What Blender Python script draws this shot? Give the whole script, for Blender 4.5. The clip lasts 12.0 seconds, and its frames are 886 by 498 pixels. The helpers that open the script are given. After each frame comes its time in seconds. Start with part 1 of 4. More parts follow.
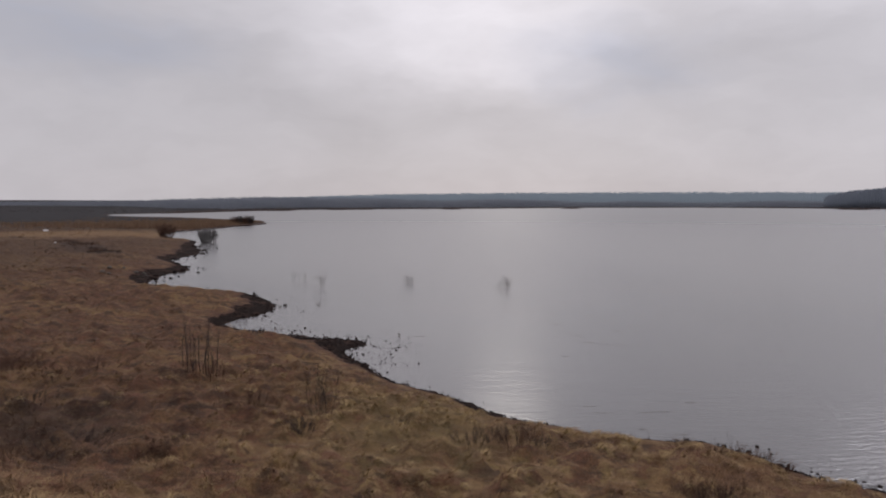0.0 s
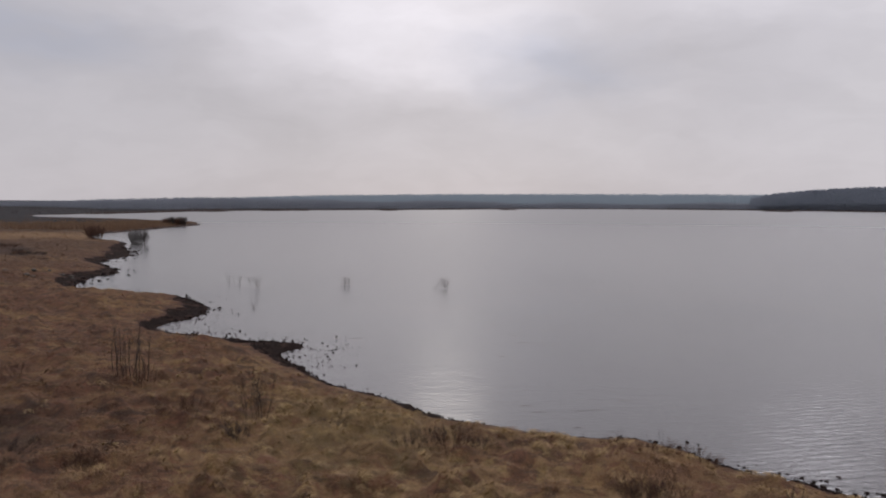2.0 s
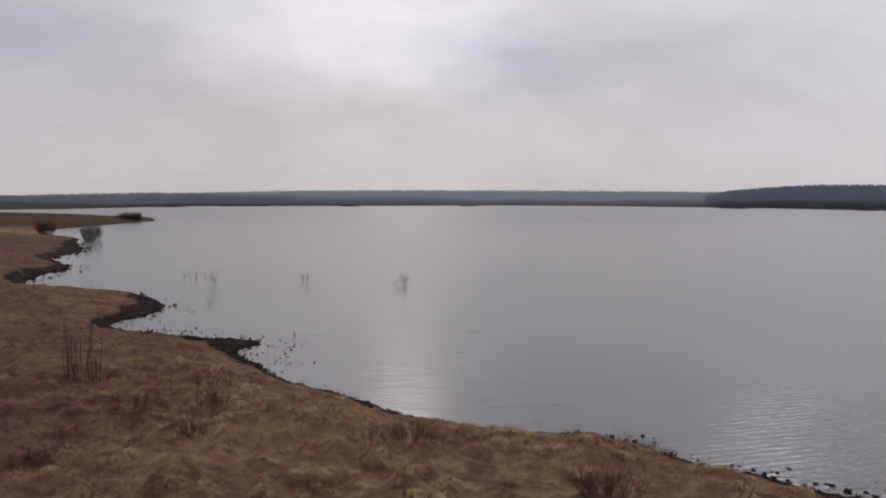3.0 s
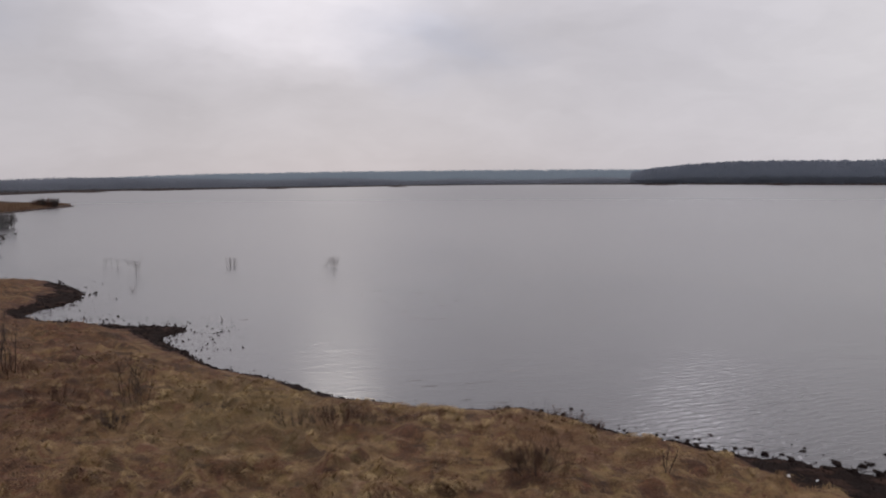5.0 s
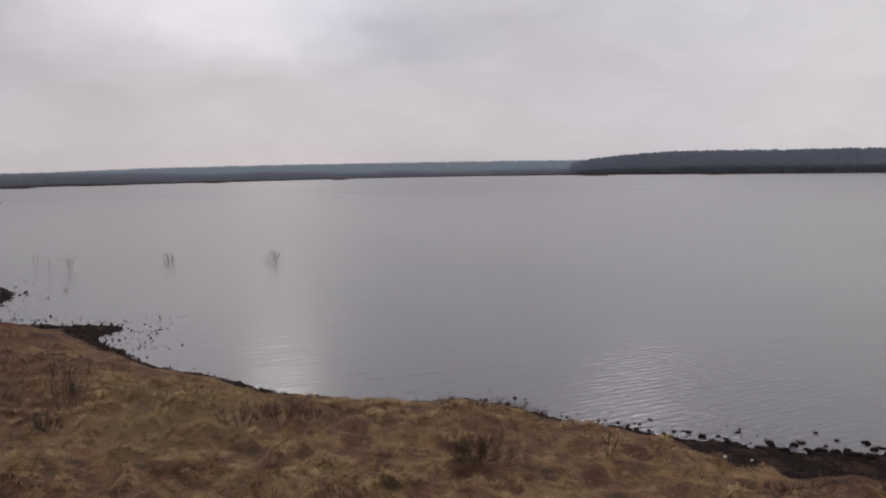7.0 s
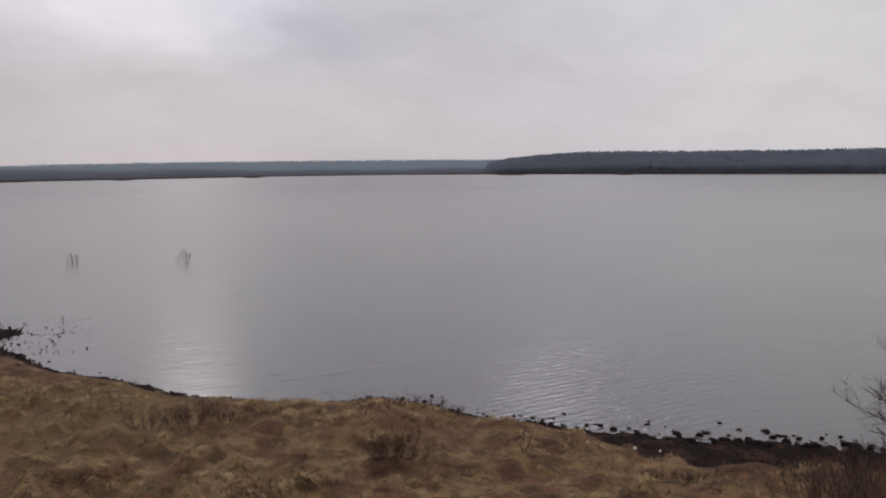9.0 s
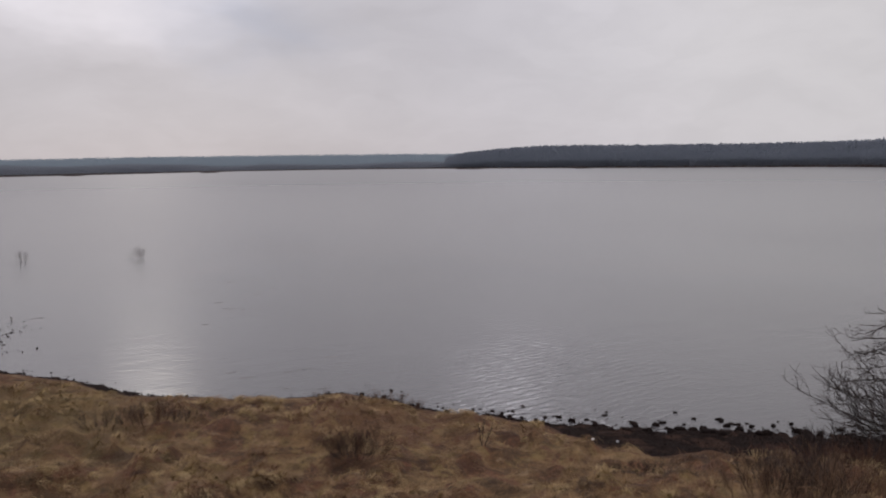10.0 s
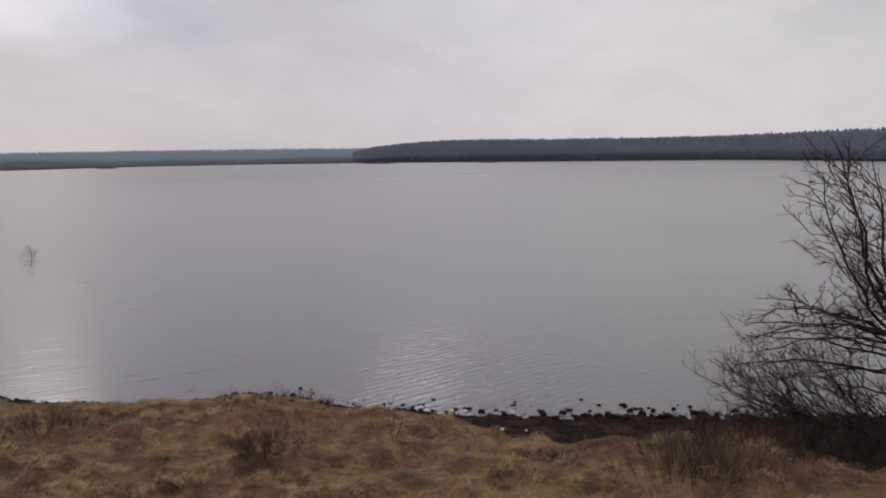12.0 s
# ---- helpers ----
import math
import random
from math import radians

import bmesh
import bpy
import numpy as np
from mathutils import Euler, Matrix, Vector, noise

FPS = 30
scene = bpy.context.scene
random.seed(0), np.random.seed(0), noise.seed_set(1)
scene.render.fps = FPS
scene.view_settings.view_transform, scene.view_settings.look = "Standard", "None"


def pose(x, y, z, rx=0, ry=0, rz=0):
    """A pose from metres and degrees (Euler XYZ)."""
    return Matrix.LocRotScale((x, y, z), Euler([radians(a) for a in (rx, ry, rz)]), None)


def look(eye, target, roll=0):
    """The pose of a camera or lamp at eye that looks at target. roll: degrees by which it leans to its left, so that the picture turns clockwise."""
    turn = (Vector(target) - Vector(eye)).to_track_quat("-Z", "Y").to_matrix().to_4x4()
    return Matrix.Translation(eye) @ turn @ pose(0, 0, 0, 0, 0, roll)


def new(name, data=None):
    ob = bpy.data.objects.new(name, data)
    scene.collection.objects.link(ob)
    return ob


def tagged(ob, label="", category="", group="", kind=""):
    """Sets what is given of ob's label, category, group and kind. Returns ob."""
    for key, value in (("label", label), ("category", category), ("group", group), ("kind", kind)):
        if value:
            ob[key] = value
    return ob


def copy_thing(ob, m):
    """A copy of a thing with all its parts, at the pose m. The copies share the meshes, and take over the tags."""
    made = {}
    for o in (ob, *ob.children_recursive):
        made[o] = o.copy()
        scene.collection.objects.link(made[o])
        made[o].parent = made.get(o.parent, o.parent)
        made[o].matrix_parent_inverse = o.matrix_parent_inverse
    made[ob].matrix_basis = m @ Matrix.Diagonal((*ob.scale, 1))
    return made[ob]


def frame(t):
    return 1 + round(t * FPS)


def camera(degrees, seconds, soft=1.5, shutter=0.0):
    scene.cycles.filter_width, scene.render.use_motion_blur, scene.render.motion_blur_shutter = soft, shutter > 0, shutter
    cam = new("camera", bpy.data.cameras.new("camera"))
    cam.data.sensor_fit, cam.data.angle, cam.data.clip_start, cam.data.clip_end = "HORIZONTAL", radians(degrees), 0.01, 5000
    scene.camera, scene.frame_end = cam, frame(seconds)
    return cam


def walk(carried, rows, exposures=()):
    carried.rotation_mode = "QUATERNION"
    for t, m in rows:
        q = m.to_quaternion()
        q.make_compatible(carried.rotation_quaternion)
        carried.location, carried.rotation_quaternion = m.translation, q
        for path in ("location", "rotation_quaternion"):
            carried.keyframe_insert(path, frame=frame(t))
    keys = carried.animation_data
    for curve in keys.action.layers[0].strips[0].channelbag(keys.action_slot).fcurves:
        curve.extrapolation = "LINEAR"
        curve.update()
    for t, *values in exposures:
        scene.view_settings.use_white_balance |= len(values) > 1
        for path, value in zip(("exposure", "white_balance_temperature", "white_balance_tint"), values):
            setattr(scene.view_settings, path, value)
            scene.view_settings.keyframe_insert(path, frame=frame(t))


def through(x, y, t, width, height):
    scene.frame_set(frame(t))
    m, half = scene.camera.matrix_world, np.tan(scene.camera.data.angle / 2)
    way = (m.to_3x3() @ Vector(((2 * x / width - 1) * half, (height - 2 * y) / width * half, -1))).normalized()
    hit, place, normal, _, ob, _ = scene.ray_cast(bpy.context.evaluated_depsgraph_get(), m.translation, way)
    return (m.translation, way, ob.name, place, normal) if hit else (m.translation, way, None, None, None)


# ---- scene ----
# ---------------------------------------------------------------- camera and its walk
cam = camera(57.7, 12.0, soft=1.9)
EYE = (0.0, 0.0, 6.0)
# seconds, sway of the eye (x, y, z), yaw, tilt, lean: someone on the bank turns to the right and sways a little with it
TURNS = [(0, -0.001, -0.017, 0.017, 0.038, -3.311, -0.148), (0.5, -0.041, -0.079, 0.042, 0.133, -3.52, -0.045), (1, -0.046, -0.092, 0.025, 0.48, -3.903, 0.205),
         (1.5, -0.028, -0.052, 0.016, -1.877, -3.085, -0.216), (2, 0.004, -0.043, 0.028, -4.403, -3.21, -0.303), (2.5, 0.031, -0.009, 0.014, -6.008, -3.24, -0.262),
         (3, 0.042, -0.016, 0.028, -7.25, -3.468, -0.477), (5, 0.144, 0.055, -0.009, -12.211, -4.841, 0.349), (5.5, 0.134, 0.045, -0.011, -13.337, -4.797, 0.353),
         (6, 0.142, 0.056, -0.012, -14.351, -5.007, 0.38), (6.5, 0.159, 0.063, -0.015, -15.212, -5.277, 0.601), (8.5, 0.188, 0.077, -0.012, -20.757, -5.52, 0.894),
         (9, 0.197, 0.074, -0.026, -22.203, -5.597, 0.511), (9.5, 0.218, 0.099, -0.033, -23.61, -6.147, 0.661), (10, 0.224, 0.092, -0.026, -25.159, -6.034, 0.69),
         (10.5, 0.233, 0.086, -0.03, -26.788, -6.18, 0.446), (11, 0.247, 0.115, -0.032, -28.111, -6.544, 0.541), (11.5, 0.261, 0.112, -0.031, -29.988, -6.421, 0.677),
         (12, 0.27, 0.109, -0.038, -31.654, -6.518, 0.892)]
walk(cam, [(t, pose(EYE[0] + x, EYE[1] + y, EYE[2] + z, 90 + tilt, lean, yaw)) for t, x, y, z, yaw, tilt, lean in TURNS],
     [(0.0, -0.06), (3.0, -0.02), (6.0, -0.04), (9.0, -0.05), (11.0, -0.10), (12.0, 0.0)])

# ---------------------------------------------------------------- sky and sun
SUN_AZ, SUN_EL = 4.8, 21.0          # degrees clockwise from +y, degrees up


def toward(az_left, el):
    """Unit vector of a direction: degrees to the left of +y, degrees up."""
    a, e = radians(az_left), radians(el)
    return (-math.sin(a) * math.cos(e), math.cos(a) * math.cos(e), math.sin(e))


class Nodes:
    """Short way to wire a node tree."""

    def __init__(self, tree):
        self.tree = tree
        tree.nodes.clear()

    def add(self, kind, values=None, **settings):
        n = self.tree.nodes.new(kind)
        for k, v in settings.items():
            setattr(n, k, v)
        for k, v in (values or {}).items():
            if isinstance(v, bpy.types.NodeSocket):
                self.tree.links.new(v, n.inputs[k])
            else:
                n.inputs[k].default_value = v
        return n

    def math(self, op, a, b=0.0, clamp=False):
        return self.add("ShaderNodeMath", {0: a, 1: b}, operation=op, use_clamp=clamp).outputs[0]

    def ramp(self, v, lo, hi, to_lo=0.0, to_hi=1.0, smooth=True):
        return self.add("ShaderNodeMapRange", {0: v, 1: lo, 2: hi, 3: to_lo, 4: to_hi},
                        interpolation_type="SMOOTHSTEP" if smooth else "LINEAR").outputs[0]

    def mix(self, f, a, b, blend="MIX"):
        n = self.add("ShaderNodeMix", data_type="RGBA", blend_type=blend)
        for i, v in ((0, f), (6, a), (7, b)):
            if isinstance(v, bpy.types.NodeSocket):
                self.tree.links.new(v, n.inputs[i])
            elif i == 0:
                n.inputs[i].default_value = v
            else:
                n.inputs[i].default_value = (*v, 1.0)
        return n.outputs[2]

    def noise(self, vec, scale, detail=3.0, rough=0.55, out=0, distortion=0.0):
        return self.add("ShaderNodeTexNoise", {"Vector": vec, "Scale": scale, "Detail": detail, "Roughness": rough,
                                               "Distortion": distortion}).outputs[out]

    def stretch(self, vec, scale, rot=(0, 0, 0)):
        return self.add("ShaderNodeMapping", {"Vector": vec, "Scale": scale, "Rotation": tuple(radians(a) for a in rot)}).outputs[0]


def make_world():
    world = bpy.data.worlds.new("overcast_sky")
    world.use_nodes = True
    scene.world = world
    n = Nodes(world.node_tree)
    way = n.add("ShaderNodeTexCoord").outputs["Generated"]
    blue = n.add("ShaderNodeTexSky", sky_type="NISHITA", sun_disc=False, sun_elevation=radians(SUN_EL), sun_rotation=radians(SUN_AZ),
                 dust_density=1.0, air_density=1.2).outputs[0]
    # clouds: the direction, bent by noise, then soft masses of thicker and thinner cloud
    wob = n.add("ShaderNodeVectorMath", {0: n.noise(n.stretch(way, (1, 1, 2.2)), 5.0, 4, 0.55, out=1), 1: (0.5, 0.5, 0.5)}, operation="SUBTRACT").outputs[0]
    bent = n.add("ShaderNodeVectorMath", {0: wob, 1: (0.20, 0.20, 0.12), 2: way}, operation="MULTIPLY_ADD").outputs[0]
    flat = n.stretch(bent, (1, 1, 2.4))
    big = n.noise(flat, 3.2, 3, 0.45)
    fine = n.noise(n.stretch(bent, (1, 1, 3.0)), 11.0, 5, 0.55)
    up = n.add("ShaderNodeSeparateXYZ", {0: way}).outputs[2]

    def mass(az_left, el, wide, high):
        d = Vector(toward(az_left, el))
        off = n.add("ShaderNodeVectorMath", {0: bent, 1: tuple(d)}, operation="SUBTRACT").outputs[0]
        side = Vector((d.y, -d.x, 0)).normalized()
        a = n.add("ShaderNodeVectorMath", {0: off, 1: tuple(side / math.sin(radians(wide)))}, operation="DOT_PRODUCT").outputs["Value"]
        b = n.add("ShaderNodeVectorMath", {0: off, 1: (0, 0, 1 / math.sin(radians(high)))}, operation="DOT_PRODUCT").outputs["Value"]
        c = n.add("ShaderNodeVectorMath", {0: off, 1: tuple(d)}, operation="DOT_PRODUCT").outputs["Value"]
        r = n.add("ShaderNodeVectorMath", {0: n.add("ShaderNodeCombineXYZ", {0: a, 1: b, 2: c}).outputs[0]}, operation="LENGTH").outputs["Value"]
        return n.ramp(r, 0.0, 1.0, 1.0, 0.0)

    # the sun lights the cloud from behind: a wide glow round its direction
    glow = n.add("ShaderNodeVectorMath", {0: bent, 1: toward(-SUN_AZ, SUN_EL)}, operation="DOT_PRODUCT").outputs["Value"]
    near_sun = n.ramp(glow, 0.90, 1.0)
    white = n.math("MULTIPLY_ADD", near_sun, 0.6)
    white.node.inputs[2].default_value = 5.4
    v = n.math("MULTIPLY", white, n.ramp(big, 0.25, 0.75, 0.95, 1.04))
    v = n.math("MULTIPLY", v, n.ramp(fine, 0.3, 0.7, 0.97, 1.02))
    v = n.math("MULTIPLY", v, n.ramp(mass(-1.5, 12.5, 22, 8), 0, 1, 1.0, 1.36))
    v = n.math("MULTIPLY", v, n.ramp(mass(3, 25, 13, 10), 0, 1, 1.0, 1.25))
    v = n.math("MULTIPLY", v, n.ramp(mass(-24, 14, 9, 4), 0, 1, 1.0, 1.10))
    v = n.math("MULTIPLY", v, n.ramp(mass(-4.8, 25, 3.8, 12), 0, 1, 1.0, 1.5))
    v = n.math("MULTIPLY", v, n.ramp(mass(-32.0, 28, 7.2, 8.5), 0, 1, 1.0, 8.0))    # a thin place high over the lake, seen in its ripples
    v = n.math("MULTIPLY", v, n.ramp(mass(-58, 9, 9, 4), 0, 1, 1.0, 0.90))
    v = n.math("MULTIPLY", v, n.ramp(mass(-52, 14, 48, 40), 0, 0.8, 1.0, 1.25))
    v = n.math("MULTIPLY", v, n.ramp(up, 0.16, 0.30, 1.0, 1.09))
    v = n.math("MULTIPLY", v, n.ramp(up, 0.28, 0.95, 1.0, 1.9))    # an overcast sky is brightest overhead
    tint = n.mix(n.ramp(up, 0.0, 0.25), (0.970, 0.927, 0.998), (0.963, 0.930, 1.008))
    tint = n.mix(mass(-52, 10, 28, 30), tint, (0.978, 0.940, 0.972))      # warmer, thicker cloud to the east
    cloud = n.mix(1.0, tint, n.add("ShaderNodeCombineColor", {0: v, 1: v, 2: v}).outputs[0], "MULTIPLY")
    # thin places, where the blue comes through
    thin = n.math("ADD", mass(-12.5, 9.0, 9.5, 4.2), mass(24, 10.5, 12, 4.5), clamp=True)
    thin = n.math("MULTIPLY", thin, n.ramp(fine, 0.25, 0.65, 0.6, 1.0))
    veil = n.mix(1.0, cloud, (0.84, 0.885, 0.955), "MULTIPLY")
    sky = n.mix(thin, cloud, veil)
    sky = n.mix(0.02, sky, blue)
    out = n.add("ShaderNodeOutputWorld")
    world.node_tree.links.new(n.add("ShaderNodeBackground", {0: sky, 1: 0.1}).outputs[0], out.inputs[0])


make_world()
sun = new("sun", bpy.data.lights.new("sun", "SUN"))
sun.data.energy, sun.data.angle, sun.data.color = 0.036, radians(5), (1.0, 0.93, 0.84)
sun.matrix_world = look((0, 0, 50), tuple(Vector((0, 0, 50)) - Vector(toward(-SUN_AZ, SUN_EL))))

# ---------------------------------------------------------------- materials


def material(name, rough=0.9, spec=0.3):
    m = bpy.data.materials.new(name)
    m.use_nodes = True
    n = Nodes(m.node_tree)
    out = n.add("ShaderNodeOutputMaterial")
    bsdf = n.add("ShaderNodeBsdfPrincipled", {"Roughness": rough, "Specular IOR Level": spec})
    m.node_tree.links.new(bsdf.outputs[0], out.inputs[0])
    return m, n, bsdf


def wire(n, a, b, key):
    n.tree.links.new(a, b.inputs[key])


def bump(n, bsdf, height, strength, distance):
    wire(n, n.add("ShaderNodeBump", {"Height": height, "Strength": strength, "Distance": distance}).outputs[0], bsdf, "Normal")


def grassy_colour(n, pos, hollow=1.0):
    """Winter grass: straw, olive and rusty brown patches a few metres wide, with finer mottling."""
    patch = n.noise(pos, 0.22, 4, 0.6, distortion=0.6)
    rust = n.noise(n.stretch(pos, (1, 1, 1), (0, 0, 30)), 0.16, 4, 0.65)
    clump = n.noise(pos, 1.15, 4, 0.6, distortion=0.5)
    spot = n.noise(pos, 3.4, 5, 0.65)
    along = n.add("ShaderNodeSeparateXYZ", {0: pos}).outputs[0]
    east = n.math("MULTIPLY", n.ramp(along, -9.0, 3.0), n.ramp(along, 8.0, 13.0, 1.0, 0.45))      # the open bank is strawier, the slope to the west rustier
    c = n.mix(n.ramp(patch, 0.40, 0.60), (0.152, 0.075, 0.038), (0.246, 0.144, 0.066))
    c = n.mix(n.math("MULTIPLY", n.ramp(rust, 0.46, 0.56, 0.0, 0.95), n.ramp(east, 0, 1, 1.0, 0.5)), c, (0.140, 0.064, 0.037))
    c = n.mix(n.math("MULTIPLY", n.ramp(clump, 0.46, 0.64, 0.0, 0.75), n.ramp(east, 0, 1, 0.35, 1.0)), c, (0.343, 0.226, 0.108))
    tone = n.add("ShaderNodeSeparateColor", {0: n.noise(n.stretch(pos, (1, 0.8, 1)), 1.9, 3, 0.55, out=1, distortion=0.7)})
    c = n.mix(n.math("MULTIPLY", n.ramp(tone.outputs[0], 0.52, 0.66, 0.0, 0.7), n.ramp(east, 0, 1, 0.35, 1.0)), c, (0.288, 0.197, 0.079))      # olive moss and fresh straw
    c = n.mix(n.ramp(tone.outputs[1], 0.52, 0.64, 0.0, 0.8), c, (0.178, 0.080, 0.048))                                                      # rusty bent
    c = n.mix(n.math("MULTIPLY", n.ramp(tone.outputs[2], 0.58, 0.72, 0.0, 0.75), n.ramp(east, 0, 1, 0.3, 1.0)), c, (0.404, 0.274, 0.163))    # bleached tops
    c = n.mix(n.ramp(tone.outputs[2], 0.43, 0.30, 0.0, 0.85), c, (0.071, 0.040, 0.027))
    c = n.mix(n.ramp(along, -18.0, -42.0, 0.0, 0.75), c, (0.088, 0.050, 0.030))       # dark heathy field beyond the slope
    c = n.mix(n.ramp(clump, 0.32, 0.50, 0.75 * hollow, 0.0), c, (0.057, 0.034, 0.022))
    c = n.mix(n.ramp(spot, 0.3, 0.6, 0.55 * hollow, 0.0), c, (0.053, 0.032, 0.021))
    pale = n.add("ShaderNodeVectorMath", {0: n.stretch(pos, (1.3, 1, 0)), 1: (-76.0, 132.0, 0.0)}, operation="DISTANCE").outputs["Value"]
    pale = n.math("ADD", pale, n.ramp(patch, 0.3, 0.7, -12.0, 12.0, False))
    c = n.mix(n.ramp(pale, 12.0, 34.0, 0.7, 0.0), c, (0.30, 0.185, 0.095))         # pale straw at the far end of the field
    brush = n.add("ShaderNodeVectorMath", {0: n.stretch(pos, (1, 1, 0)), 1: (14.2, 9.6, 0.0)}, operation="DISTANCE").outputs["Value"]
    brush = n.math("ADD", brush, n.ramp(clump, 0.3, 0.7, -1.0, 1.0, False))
    c = n.mix(n.ramp(brush, 1.2, 2.9, 0.85, 0.0), c, (0.042, 0.027, 0.020))      # darker brown ground at the brush by the tree
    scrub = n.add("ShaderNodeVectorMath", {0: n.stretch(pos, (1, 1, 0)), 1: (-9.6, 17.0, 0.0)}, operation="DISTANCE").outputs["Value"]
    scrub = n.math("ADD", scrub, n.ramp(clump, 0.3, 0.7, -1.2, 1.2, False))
    c = n.mix(n.ramp(scrub, 1.2, 4.2, 0.7, 0.0), c, (0.051, 0.031, 0.022))       # and at the scrub on the slope
    heath = n.add("ShaderNodeVectorMath", {0: n.stretch(pos, (1, 0.8, 1)), 1: (5.9, 12.6, 0.0)}, operation="DISTANCE").outputs["Value"]
    heath = n.math("ADD", heath, n.ramp(clump, 0.3, 0.7, -0.9, 0.9, False))
    c = n.mix(n.ramp(heath, 0.6, 2.4, 0.55, 0.0), c, (0.165, 0.082, 0.046))      # rusty stretch between the thorn bush and the water
    over = n.add("ShaderNodeVectorMath", {0: pos, 1: (0.838, 0.545, 0.0)}, operation="DOT_PRODUCT").outputs["Value"]
    down = n.add("ShaderNodeVectorMath", {0: pos, 1: (0.545, -0.838, 0.0)}, operation="DOT_PRODUCT").outputs["Value"]
    ridge = n.add("ShaderNodeVectorMath", {0: n.add("ShaderNodeCombineXYZ", {0: n.math("MULTIPLY", n.math("SUBTRACT", over, 15.0), 0.36),
                                                                             1: n.math("MULTIPLY", n.math("ADD", down, 92.8), 0.075)}).outputs[0]}, operation="LENGTH").outputs["Value"]
    moss = n.add("ShaderNodeVectorMath", {0: n.stretch(pos, (1, 0.55, 0)), 1: (-0.6, 10.6, 0.0)}, operation="DISTANCE").outputs["Value"]
    moss = n.math("ADD", moss, n.ramp(clump, 0.3, 0.7, -1.3, 1.3, False))
    c = n.mix(n.ramp(moss, 0.8, 3.2, 0.45, 0.0), c, (0.245, 0.178, 0.074))       # olive straw above the shore
    ridge = n.math("ADD", ridge, n.ramp(patch, 0.3, 0.7, -0.35, 0.35, False))
    c = n.mix(n.ramp(ridge, 0.5, 1.3, 0.8, 0.0), c, (0.058, 0.034, 0.025))       # dark heathery ridge across the field
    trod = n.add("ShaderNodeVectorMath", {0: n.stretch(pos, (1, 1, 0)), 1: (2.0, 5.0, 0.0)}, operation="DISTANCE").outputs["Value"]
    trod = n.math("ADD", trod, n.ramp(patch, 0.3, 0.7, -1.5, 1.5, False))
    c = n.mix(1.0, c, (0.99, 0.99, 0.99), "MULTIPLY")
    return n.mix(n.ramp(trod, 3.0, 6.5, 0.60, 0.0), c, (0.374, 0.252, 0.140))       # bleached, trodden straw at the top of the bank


def make_ground_material():
    m, n, b = material("winter_grass_and_mud", 0.95, 0.2)
    pos = n.add("ShaderNodeNewGeometry").outputs["Position"]
    wet = n.add("ShaderNodeAttribute", attribute_name="wet").outputs["Fac"]
    marsh = n.add("ShaderNodeAttribute", attribute_name="marsh").outputs["Fac"]
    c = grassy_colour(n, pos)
    fine = n.noise(pos, 14.0, 4, 0.7)
    c = n.mix(n.ramp(fine, 0.35, 0.7, 0.0, 0.45), c, (0.05, 0.035, 0.024))
    c = n.mix(marsh, c, n.mix(n.noise(n.stretch(pos, (0.3, 1, 1)), 0.02, 4), (0.012, 0.012, 0.014), (0.024, 0.022, 0.023)))
    mud = n.mix(n.noise(pos, 3.0, 5, 0.7), (0.008, 0.006, 0.006), (0.034, 0.022, 0.018))
    mud = n.mix(n.ramp(n.noise(pos, 0.9, 4, 0.7, distortion=0.5), 0.52, 0.64, 0.0, 0.6), mud, (0.082, 0.047, 0.033))      # trampled turf left on the peat
    edge = n.math("ADD", wet, n.ramp(n.noise(pos, 1.6, 4, 0.7), 0.2, 0.8, -0.50, 0.50, False))
    k = n.ramp(edge, 0.4, 0.62)
    c = n.mix(n.ramp(edge, 0.08, 0.36, 0.0, 0.8), c, (0.085, 0.043, 0.030))       # worn turf above the peat
    wire(n, n.mix(k, c, mud), b, "Base Color")
    wire(n, n.ramp(k, 0, 1, 0.95, 0.85), b, "Roughness")
    wire(n, n.ramp(k, 0, 1, 0.2, 0.03), b, "Specular IOR Level")
    bump(n, b, n.math("ADD", n.noise(pos, 7.0, 5, 0.7), n.noise(pos, 24.0, 3, 0.7)), 0.9, 0.08)
    return m


